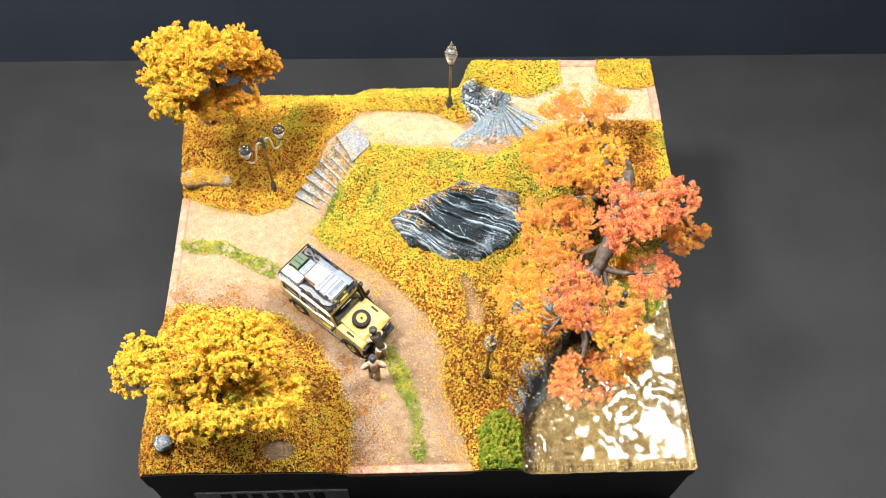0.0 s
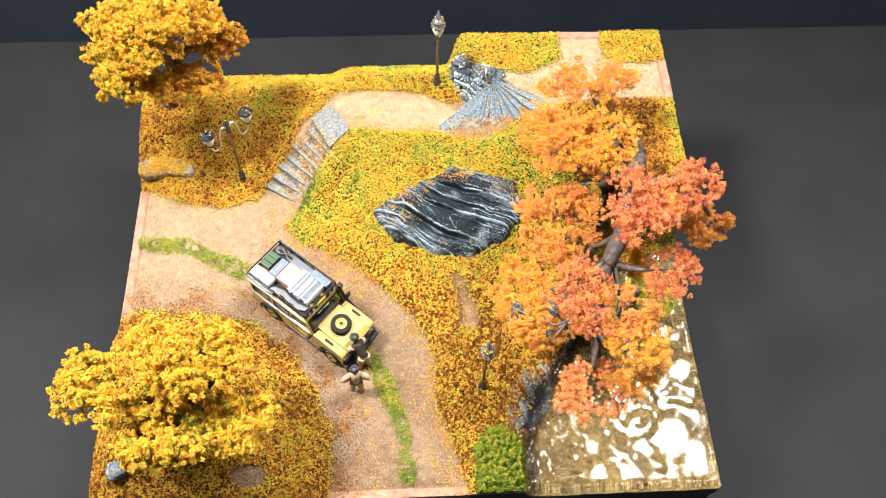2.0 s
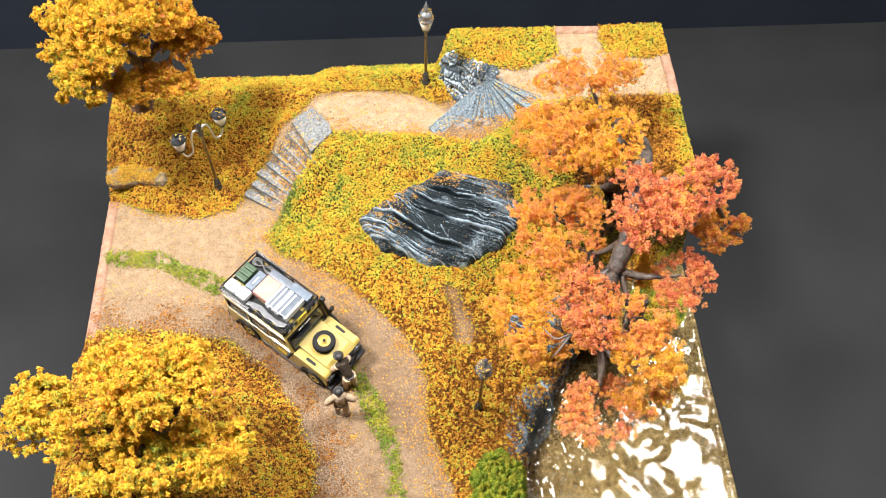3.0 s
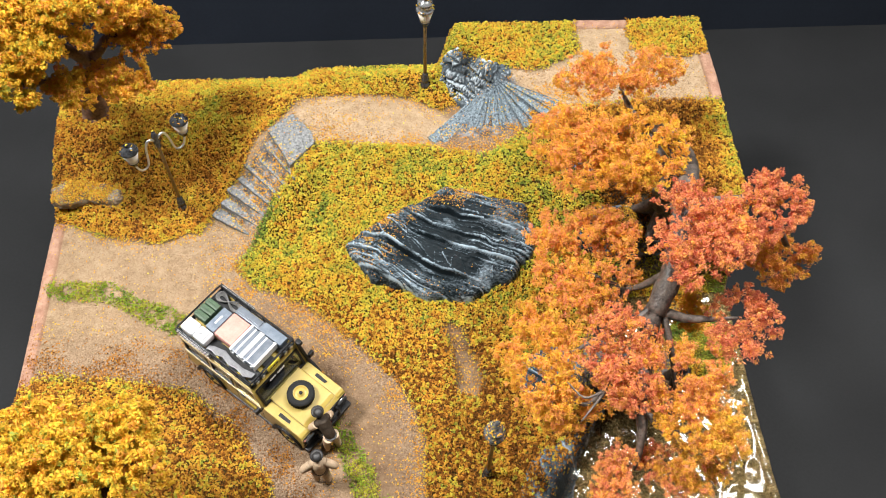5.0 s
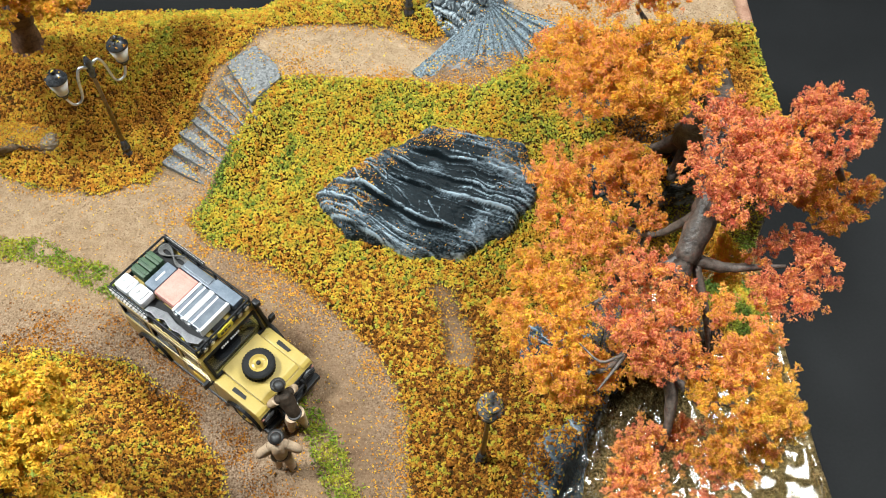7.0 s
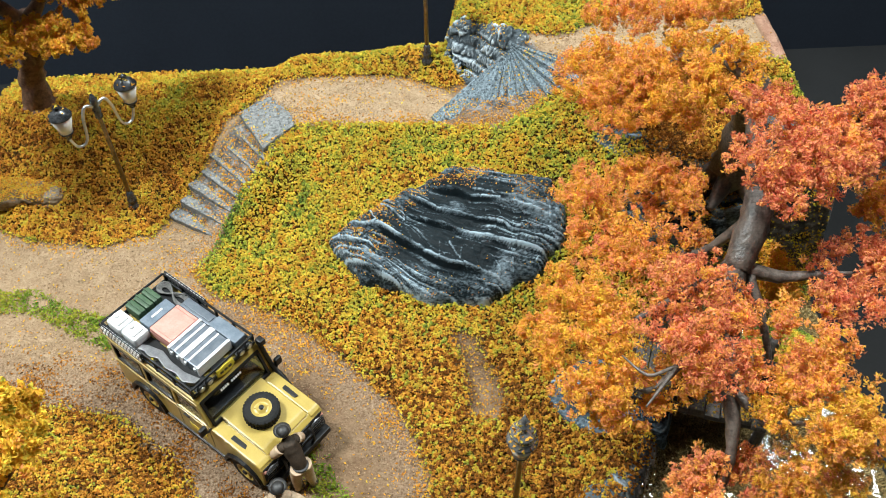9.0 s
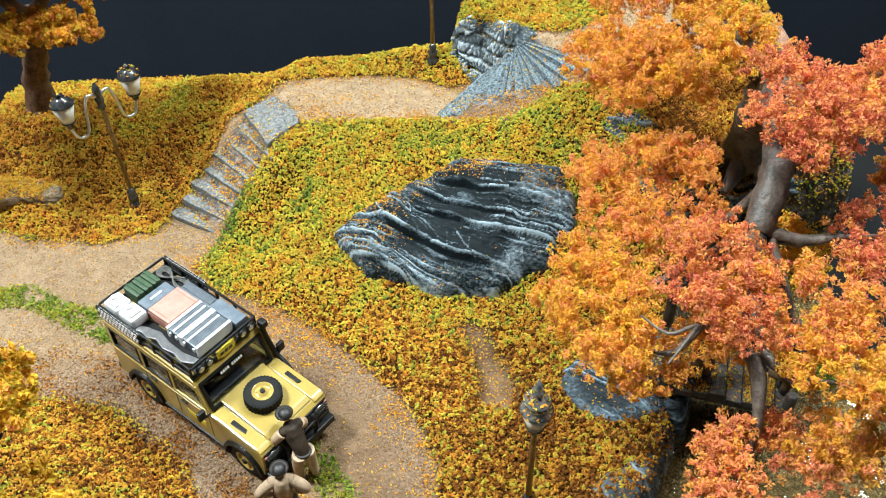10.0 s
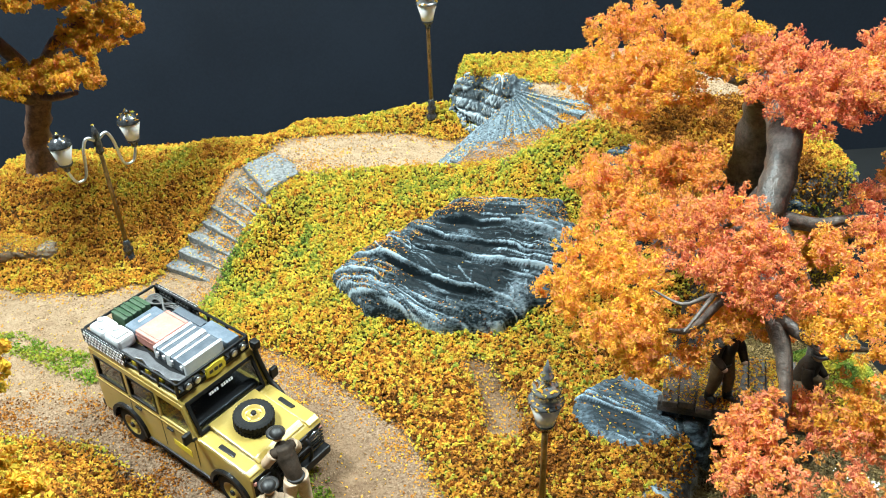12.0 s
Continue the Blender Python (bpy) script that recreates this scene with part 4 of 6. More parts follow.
def build_car():
    """Car frame: x forward from the rear, y to the car's left, z up; parts share the car's base."""
    car = thing("model_car", (-50.4, 98.2, float(lie(-49, 97)) - 0.2), -40, "sand-yellow model off-road station wagon with a loaded roof rack", "model car")
    ox = -34.5
    rear, front = float(lie(-66, 112)), float(lie(-32, 84))
    car.matrix_world = pose(-50.4 * MM, 98.2 * MM, ((rear + front) / 2 - 0.1) * MM, 0, 0, -40) @ pose(0, 0, 0, 0, math.degrees(math.atan2(rear - front, 44.0)), 0) @ Matrix.Diagonal((0.975, 1, 1, 1))

    def piece(name, bm, mats, parent=None, label="", smooth=False):
        bmesh.ops.translate(bm, verts=bm.verts, vec=(ox if parent is None or parent is car else ox, 0, 0))
        return part(name, bm, mats, parent or car, label, smooth)

    def arch(cx, n=9, r=7.2):
        return [(cx + r * math.cos(math.pi * (1 - k / (n - 1))), 6.2 + r * math.sin(math.pi * (1 - k / (n - 1)))) for k in range(n)]

    # lower body with wheel openings
    low = [(0.4, 6.5)] + arch(13.5) + arch(57.0) + [(65.6, 7), (66, 10), (66, 16.6), (64.5, 17.8), (43.5, 19.6), (0.2, 19.6), (0.2, 8)]
    bm = bmesh.new()
    prism(bm, low, -13.2, 13.2, "y", 0.35)
    body = piece("body", bm, YELLOW)
    # cabin: pillars, roof and window openings filled with panes
    bm = bmesh.new()
    for s in (-1, 1):
        y0, y1 = (11.6, 13.1) if s > 0 else (-13.1, -11.6)
        for xa, xb in ((0.2, 1.8), (15.2, 16.9), (29.2, 30.6)):
            box(bm, (xa, y0, 19.4), (xb, y1, 29.4), 0.2)
        prism(bm, [(43.6, 19.4), (45.2, 19.4), (41.6, 29.4), (40.0, 29.4)], y0, y1, "y", 0.2)
        box(bm, (0.2, y0, 27.6), (41, y1, 29.6), 0.2)
    box(bm, (0.1, -12.9, 19.4), (1.3, 12.9, 22), 0.2)
    prism(bm, [(0.2, 29.3), (41.8, 29.3), (40.4, 31.0), (1.2, 31.2)], -12.9, 12.9, "y", 0.5)
    piece("cabin_frame", bm, YELLOW)
    for s in (-1, 1):
        for xa, xb in ((1.8, 15.2), (16.9, 29.2)):
            bm = bmesh.new()
            box(bm, (xa, s * 12.55, 19.8), (xb, s * 12.75, 27.7))
            pane = piece("side_window", bm, PANE, label="dark side window")
            pane.visible_shadow = False
            bm = bmesh.new()
            for lo, hi in (((xa, 19.5), (xb, 20.4)), ((xa, 27.1), (xb, 27.8)), ((xa, 19.5), (xa + 0.7, 27.8)), ((xb - 0.7, 19.5), (xb, 27.8))):
                box(bm, (lo[0], s * 12.5, lo[1]), (hi[0], s * 13.25, hi[1]), 0.1)
            piece("window_seal", bm, BLACK, pane)
        bm = bmesh.new()
        prism(bm, [(30.6, 19.8), (43.3, 19.8), (40.4, 27.7), (30.6, 27.7)], s * 12.55, s * 12.75, "y")
        pane = piece("side_window", bm, PANE, label="dark front door window")
        pane.visible_shadow = False
    # windscreen
    bm = bmesh.new()
    prism(bm, [(44.6, 19.9), (44.9, 19.9), (41.3, 28.9), (41.0, 28.9)], -11.4, 11.4, "y")
    screen = piece("windscreen", bm, PANE, label="dark windscreen with a printed white sun strip")
    screen.visible_shadow = False
    lean = Matrix.Translation((43.05, 0, 24.4)) @ Euler((0, radians(-21.8), 0)).to_matrix().to_4x4()
    bm = bmesh.new()
    for k in range(10):
        if k != 4:
            box(bm, (0.25, -4.4 + k * 0.85, 2.7), (0.4, -3.85 + k * 0.85, 3.5), 0, 0, lean)
    piece("sun_strip", bm, WHITE, screen, "small white printed bars")
    bm = bmesh.new()
    for lo, hi in (((0, -11.8, -5.2), (0.9, 11.8, -4.2)), ((0, -11.8, 4.4), (0.9, 11.8, 5.4)), ((0, -11.9, -5), (0.9, -10.9, 5)), ((0, 10.9, -5), (0.9, 11.9, 5))):
        box(bm, lo, hi, 0.15, 0, lean)
    piece("screen_seal", bm, BLACK, screen)
    # seats and dash seen through the glass
    bm = bmesh.new()
    box(bm, (2, -11.5, 17), (43, 11.5, 19.7), 0.3)
    for x, y in ((32, -6), (32, 6), (19, -6), (19, 0), (19, 6)):
        box(bm, (x, y - 2.6, 19), (x + 2, y + 2.6, 25.5), 0.6)
    box(bm, (40.5, -11, 18.5), (43.5, 11, 21.5), 0.6)
    piece("interior", bm, DARK)
    # bonnet, vents and wings
    bm = bmesh.new()
    prism(bm, [(44.6, 19.2), (64.0, 17.4), (64.4, 18.2), (62.5, 19.2), (44.8, 21.0)], -8.6, 8.6, "y", 0.4)
    piece("bonnet", bm, YELLOW)
    for s in (-1, 1):
        bm = bmesh.new()
        prism(bm, [(46, 18.8), (65.4, 16.8), (65.6, 17.6), (64, 18.4), (46, 19.9)], s * 8.9, s * 13.1, "y", 0.4)
        piece("wing", bm, YELLOW)
        bm = bmesh.new()
        prism(bm, [(50.5, s * 10), (57.5, s * 10.2), (58.0, s * 11.4), (52, s * 11.8)], 18.4, 19.4, "z", 0.2)
        piece("wing_vent", bm, BLACK, label="black wing vent")
        bm = bmesh.new()
        box(bm, (59.2, s * 9.4, 17.9), (61.4, s * 12.2, 18.5), 0.3)
        piece("wing_plate", bm, BLACK)
    # doors: shut lines and handles
    for s in (-1, 1):
        for x in (16, 29.9, 44.2):
            bm = bmesh.new()
            box(bm, (x - 0.15, s * 13.1, 8), (x + 0.15, s * 13.26, 19.4))
            piece("shut_line", bm, BLACK)
        for x in (18.5, 32.5):
            bm = bmesh.new()
            box(bm, (x, s * 13.15, 16.4), (x + 2.6, s * 13.7, 17.1), 0.15)
            piece("door_handle", bm, BLACK)
        bm = bmesh.new()
        box(bm, (0.2, s * 13.1, 18.0), (43.8, s * 13.4, 18.5), 0.1)
        piece("waist_strip", bm, YELLOW)
        bm = bmesh.new()
        box(bm, (20.8, s * 12.2, 5.4), (49.4, s * 13.7, 6.6), 0.3)
        piece("sill", bm, BLACK)
        bm = bmesh.new()
        prism(bm, [(34, 11.2), (41.5, 10.2), (41.5, 12.6), (34, 13.2)], s * 13.2, s * 13.29, "y")
        piece("door_badge", bm, BADGE, label="yellow door badge")
    # wheel arches
    for cx in (13.5, 57.0):
        for s in (-1, 1):
            bm = bmesh.new()
            n = 13
            outer = [(cx + 8.2 * math.cos(math.pi * (1 - k / (n - 1))), 6.2 + 8.1 * math.sin(math.pi * (1 - k / (n - 1)))) for k in range(n)]
            inner = [(cx + 7.0 * math.cos(math.pi * (1 - k / (n - 1))), 6.2 + 7.0 * math.sin(math.pi * (1 - k / (n - 1)))) for k in range(n)]
            prism(bm, outer + list(reversed(inner)), s * 12.6, s * 14.2, "y")
            piece("wheel_arch", bm, BLACK)

    def wheel(name, m, parent):
        bm = bmesh.new()
        seg, rings = 96, []
        for r, h, shift in ((3.6, -2.4, 0), (5.4, -2.4, 0), (6.05, -2.1, 0), (6.1, -1.9, 1), (6.1, -0.25, 1), (6.1, -0.2, 0), (6.1, 0.2, 0), (6.1, 0.25, -1), (6.1, 1.9, -1), (6.05, 2.1, 0), (5.4, 2.4, 0), (3.6, 2.4, 0)):
            ring = []
            for k in range(seg):
                a = 2 * math.pi * k / seg
                lug = 0.32 if shift and (k + shift) % 3 < 2 else 0.0
                ring.append(bm.verts.new(m @ Vector(((r + lug) * math.cos(a), (r + lug) * math.sin(a), h))))
            rings.append(ring)
        for p, q in zip(rings, rings[1:] + rings[:1]):
            for k in range(seg):
                bm.faces.new((p[k], p[(k + 1) % seg], q[(k + 1) % seg], q[k]))
        w = piece(name, bm, RUBBER, parent)
        bm = turned(bmesh.new(), [(3.9, 1.2), (3.9, 2.35), (3.4, 2.35), (3.0, 1.5), (1.6, 1.3), (1.5, 2.1), (0.7, 2.3)], 24, m)
        for k in range(5):
            ball(bm, m @ Vector((2.3 * math.cos(k * 1.2566), 2.3 * math.sin(k * 1.2566), 1.5)), (0.28, 0.28, 0.28), 0, 1)
        piece("rim", bm, YELLOW, w, "sand-yellow steel rim")
        bm = turned(bmesh.new(), [(0.9, 2.0), (0.9, 2.7), (0.5, 2.9)], 12, m)
        piece("hub_cap", bm, BLACK, w)
        return w

    for cx in (13.5, 57.0):
        for s in (-1, 1):
            m = Matrix.Translation((cx, s * 11.0, 6.4)) @ Euler((radians(-90 * s), 0, 0)).to_matrix().to_4x4()
            wheel("wheel", m, car)
    wheel("spare_wheel", Matrix.Translation((53.9, 0, 21.6)) @ Euler((0, radians(5.5), 0)).to_matrix().to_4x4() @ Matrix.Diagonal((0.88, 0.88, 0.88, 1)), car)
    # underside
    bm = bmesh.new()
    box(bm, (3, -9, 4.5), (64, 9, 7), 0.5)
    for cx in (13.5, 57.0):
        box(bm, (cx - 1, -10, 5.4), (cx + 1, 10, 7.4), 0.6)
    piece("chassis", bm, BLACK)
    # front: grille, headlamps, bumper and winch bar
    bm = bmesh.new()
    box(bm, (65.2, -7.5, 9.5), (66.4, 7.5, 16.4), 0.3)
    for k in range(6):
        box(bm, (66.3, -5.2, 10.4 + k * 0.9), (66.8, 5.2, 10.8 + k * 0.9))
    piece("grille", bm, BLACK)
    for s in (-1, 1):
        m = Matrix.Translation((65.7, s * 9.6, 13.2)) @ Euler((0, radians(90), 0)).to_matrix().to_4x4()
        bm = turned(bmesh.new(), [(2.2, 0), (2.2, 0.7), (1.8, 1.1), (0.6, 1.3)], 16, m)
        lamp = piece("headlight", bm, STEEL, label="round headlight behind a black guard")
        bm = bmesh.new()
        box(bm, (65.6, s * 6.9, 9.6), (66.2, s * 12.6, 16.6), 0.3)
        for k in range(5):
            box(bm, (66.9, s * 7.2, 10.4 + 1.3 * k), (67.3, s * 12.2, 10.7 + 1.3 * k))
        piece("lamp_guard", bm, BLACK, lamp)
        m = Matrix.Translation((65.9, s * 12.2, 15.0)) @ Euler((0, radians(90), 0)).to_matrix().to_4x4()
        piece("indicator", turned(bmesh.new(), [(0.7, 0), (0.6, 0.6), (0.2, 0.8)], 10, m), CASE_PINK)
    bm = bmesh.new()
    box(bm, (66.2, -13.2, 6.0), (68.6, 13.2, 8.6), 0.4)
    for s in (-1, 1):
        tube(bm, [(67.4, s * 6, 8), (68.6, s * 6, 11), (68.2, s * 6, 15), (67.0, s * 6, 16.2)], [0.5] * 4, 8, 4)
    tube(bm, [(68.4, -6, 14.5), (68.6, 0, 14.8), (68.4, 6, 14.5)], [0.45] * 3, 8, 4)
    piece("bumper", bm, BLACK)
    bm = bmesh.new()
    box(bm, (68.2, -4.2, 6.2), (69.3, 1.0, 8.2), 0.4)
    piece("winch", bm, STEEL, label="bright steel winch on the bumper")
    # rear
    bm = bmesh.new()
    box(bm, (-1.2, -13, 6.2), (0.4, 13, 8.4), 0.3)
    piece("rear_bumper", bm, BLACK)
    for s in (-1, 1):
        bm = bmesh.new()
        box(bm, (-0.3, s * 11, 11), (0.5, s * 12.6, 15), 0.3)
        piece("tail_light", bm, CASE_PINK)
    # mirrors and snorkel
    for s in (-1, 1):
        bm = bmesh.new()
        tube(bm, [(45, s * 13, 19.6), (45.6, s * 14.4, 20.4), (45.4, s * 15.4, 21.2)], [0.4, 0.4, 0.4], 6, 3)
        box(bm, (44.6, s * 14.4, 20.4), (45.9, s * 17.0, 23.8), 0.4)
        piece("wing_mirror", bm, BLACK)
    bm = bmesh.new()
    tube(bm, [(52, 13.3, 16.6), (48, 13.8, 18.8), (45.2, 13.6, 21), (42.2, 13.2, 29), (41.8, 13.2, 31.8)], [0.9, 0.9, 0.8, 0.8, 0.8], 8, 4)
    box(bm, (40.8, 12.2, 31.4), (43.4, 14.4, 34), 0.5)
    piece("snorkel", bm, BLACK)
    # roof rack
    zr = 32.4
    bm = bmesh.new()
    loop = [(-0.4, 0), (-0.4, -11.8), (0, -12.2), (40, -12.2), (40.4, -11.8), (40.4, 11.8), (40, 12.2), (0, 12.2), (-0.4, 11.8), (-0.4, 0)]
    tube(bm, [(x, y, zr) for x, y in loop], [0.42] * 10, 8, 1)
    rack = piece("roof_rack", bm, BLACK, label="black tubular roof rack loaded with cases")
    bm = bmesh.new()
    tube(bm, [(x, y, zr + 3.2) for x, y in loop], [0.42] * 10, 8, 1)
    piece("top_rail", bm, BLACK, rack)
    for x in (0, 8, 16, 24, 32, 40):
        bm = bmesh.new()
        box(bm, (x - 0.5, -12.2, zr - 1.3), (x + 0.5, 12.2, zr - 0.6), 0.1)
        piece("rack_crossbar", bm, BLACK, rack)
        for y in (-12.2, 12.2):
            bm = bmesh.new()
            box(bm, (x - 0.35, y - 0.35, zr - 3), (x + 0.35, y + 0.35, zr + 3.4), 0.1)
            piece("rack_post", bm, BLACK, rack)
    for y in (-8, 0, 8):
        bm = bmesh.new()
        box(bm, (-0.2, y - 2.6, zr - 0.6), (40.2, y + 2.6, zr), 0.1)
        piece("rack_slat", bm, BLACK, rack)
    for s in (-1, 1):
        bm = bmesh.new()
        y = s * 12.9
        box(bm, (-0.6, y - 0.25, zr - 1.0), (18.6, y + 0.25, zr + 3.5), 0.15)
        ladder = piece("sand_ladder", bm, BLACK, rack, "black sand ladder with rows of pale perforations")
        for row, zz in enumerate((zr - 0.4, zr + 0.8, zr + 2.0, zr + 3.1)):
            bm = bmesh.new()
            for k in range(13):
                x = 0.1 + k * 1.4 + 0.7 * (row % 2)
                box(bm, (x, y - 0.34, zz - 0.36), (x + 0.9, y + 0.34, zz + 0.36), 0.08)
            piece("perforation_row", bm, CASE_WHITE, ladder)
    z = zr + 0.1

    def case(name, lo, hi, mat, high, bev, ribs=0, label=""):
        bm = bmesh.new()
        box(bm, (lo[0], lo[1], z), (hi[0], hi[1], z + high), bev)
        for k in range(ribs):
            q = lo[1] + (hi[1] - lo[1]) * (k + 1) / (ribs + 1)
            box(bm, (lo[0] - 0.1, q - 0.22, z), (hi[0] + 0.1, q + 0.22, z + high + 0.35), 0.1)
        return piece(name, bm, mat, rack, label)

    for k in range(3):
        case("fuel_can", (0.6, -3.9 + k * 3.15), (7.3, -0.95 + k * 3.15), CASE_GREEN, 4.2, 0.5, 1, "dark green fuel can")
    bm = bmesh.new()
    for xa, xb in ((0.4, 7.0), (7.4, 14.0)):
        box(bm, (xa, -11.2, z), (xb, -5.4, z + 4.0), 1.0)
        box(bm, (xa + 1.2, -10.4, z + 3.7), (xb - 1.2, -6.2, z + 4.7), 0.5)
        turned(bm, [(0.9, 4.5), (0.9, 5.3), (0.6, 5.5)], 10, Matrix.Translation((xa + 2.2, -8.3, z)))
    piece("water_can", bm, CASE_WHITE, rack, "white water container")
    case("case", (8.4, -4.9), (13.2, 5.8), CASE_GREY, 3.6, 0.5, 0, "blue-grey hard case")
    bm = bmesh.new()
    box(bm, (10.5, -1.8, z + 3.5), (11.2, 2.4, z + 3.85), 0.1)
    piece("case_handle", bm, CASE_WHITE, rack)
    case("case", (13.9, -5.2), (23.2, 6.2), CASE_PINK, 4.4, 0.45, 0, "salmon-coloured storage case")
    bm = bmesh.new()
    box(bm, (13.8, -5.3, z + 2.7), (23.3, 6.3, z + 3.1), 0.1)
    for q in (-4.2, 5.0):
        box(bm, (14.4, q, z + 4.3), (22.8, q + 0.35, z + 4.6), 0.05)
    piece("case_lid_seam", bm, CASE_PINK, rack)
    for xa, xb in ((23.8, 28.9), (29.8, 36.4)):
        case("case", (xa, -6.2), (xb, 6.4), CASE_SILVER, 3.7, 0.3, 0, "silver aluminium case")
        bm = bmesh.new()
        for x in (xa, xb):
            box(bm, (x - 0.5, -6.4, z), (x + 0.5, 6.6, z + 4.05), 0.1)
        box(bm, (xa + 2.0, -6.0, z + 3.5), (xa + 2.7, 6.2, z + 3.95), 0.1)
        for q in (-6.3, 6.3):
            for x in (xa + 0.9, xb - 1.7):
                box(bm, (x, q - 0.4, z + 1.6), (x + 0.9, q + 0.4, z + 2.9), 0.15)
        piece("case_edging", bm, CASE_WHITE, rack)
    case("case", (26.5, 7.0), (38.2, 11.4), CASE_GREY, 3.0, 0.4, 0, "blue-grey long case")
    bm = bmesh.new()
    box(bm, (12.5, 7.4, z), (26, 11.2, z + 1.6), 0.2)
    box(bm, (13.2, 8.3, z + 1.5), (25.2, 10.4, z + 2.0), 0.1)
    piece("folded_table", bm, CASE_SILVER, rack)
    bm = bmesh.new()
    for k in range(4):
        r = 1.1 + 0.35 * k
        pts = [(7 + (5.2 + 0.3 * k) * math.sin(a) * 1.0, 9.2 + r * math.sin(2 * a), z + 0.4 + 0.32 * k + 0.2 * math.sin(3 * a)) for a in np.linspace(0.3 * k, 2 * math.pi + 0.3 * k - 0.2, 14)]
        tube(bm, pts, [0.3] * 14, 6, 3)
    piece("rope_coil", bm, CORD, rack, "grey tow rope in a figure of eight")
    bm = bmesh.new()
    prism(bm, [(15, -11.6), (17.5, -10.9), (20, -11.4), (23, -10.2), (27, -11.3), (31, -10.6), (35, -11.4), (38.5, -9.6), (38.5, -7.4), (33, -8.6), (27, -8.4), (22, -7.4), (17, -8.6), (15, -9.6)], z, z + 2.0, "z", 0.3)
    piece("tool_board", bm, GUNMETAL, rack, "dark grey spade strapped along the rack")
    for k in range(7):
        bm = bmesh.new()
        box(bm, (17.5 + 2.9 * k, -12.0, z - 0.2), (18.8 + 2.9 * k, -10.9, z + 1.4), 0.2)
        piece("strap", bm, BADGE if k % 2 else BLACK, rack)
    bm = bmesh.new()
    box(bm, (40.6, -3.3, zr - 0.9), (41.1, 3.3, zr + 2.5), 0.2)
    turned(bm, [(2.0, -0.3), (2.0, 0.3)], 20, Matrix.Translation((41.0, 0, zr + 0.8)) @ Matrix.Diagonal((1, 1.7, 1, 1)) @ Euler((0, radians(90), 0)).to_matrix().to_4x4())
    sign = piece("roof_sign", bm, BADGE, rack, "yellow oval roof sign with dark bars")
    bm = bmesh.new()
    for k in range(3):
        box(bm, (41.25, -2.3 + 1.6 * k, zr + 0.3), (41.4, -1.1 + 1.6 * k, zr + 1.3))
    piece("sign_bar", bm, DARK, sign)
    for y in (-9.5, -6.4, 6.4, 9.5):
        m = Matrix.Translation((40.6, y, zr + 1.6)) @ Euler((0, radians(90), 0)).to_matrix().to_4x4()
        lamp = piece("spot_lamp", turned(bmesh.new(), [(0.6, -0.6), (1.4, 0.2), (1.4, 1.0), (1.2, 1.1)], 14, m), BLACK, rack)
        piece("lens", turned(bmesh.new(), [(1.1, 1.0), (0.9, 1.25), (0.3, 1.35)], 12, m), STEEL, lamp)
    return car


build_car()

# ---- model figures, plain painted shapes ----


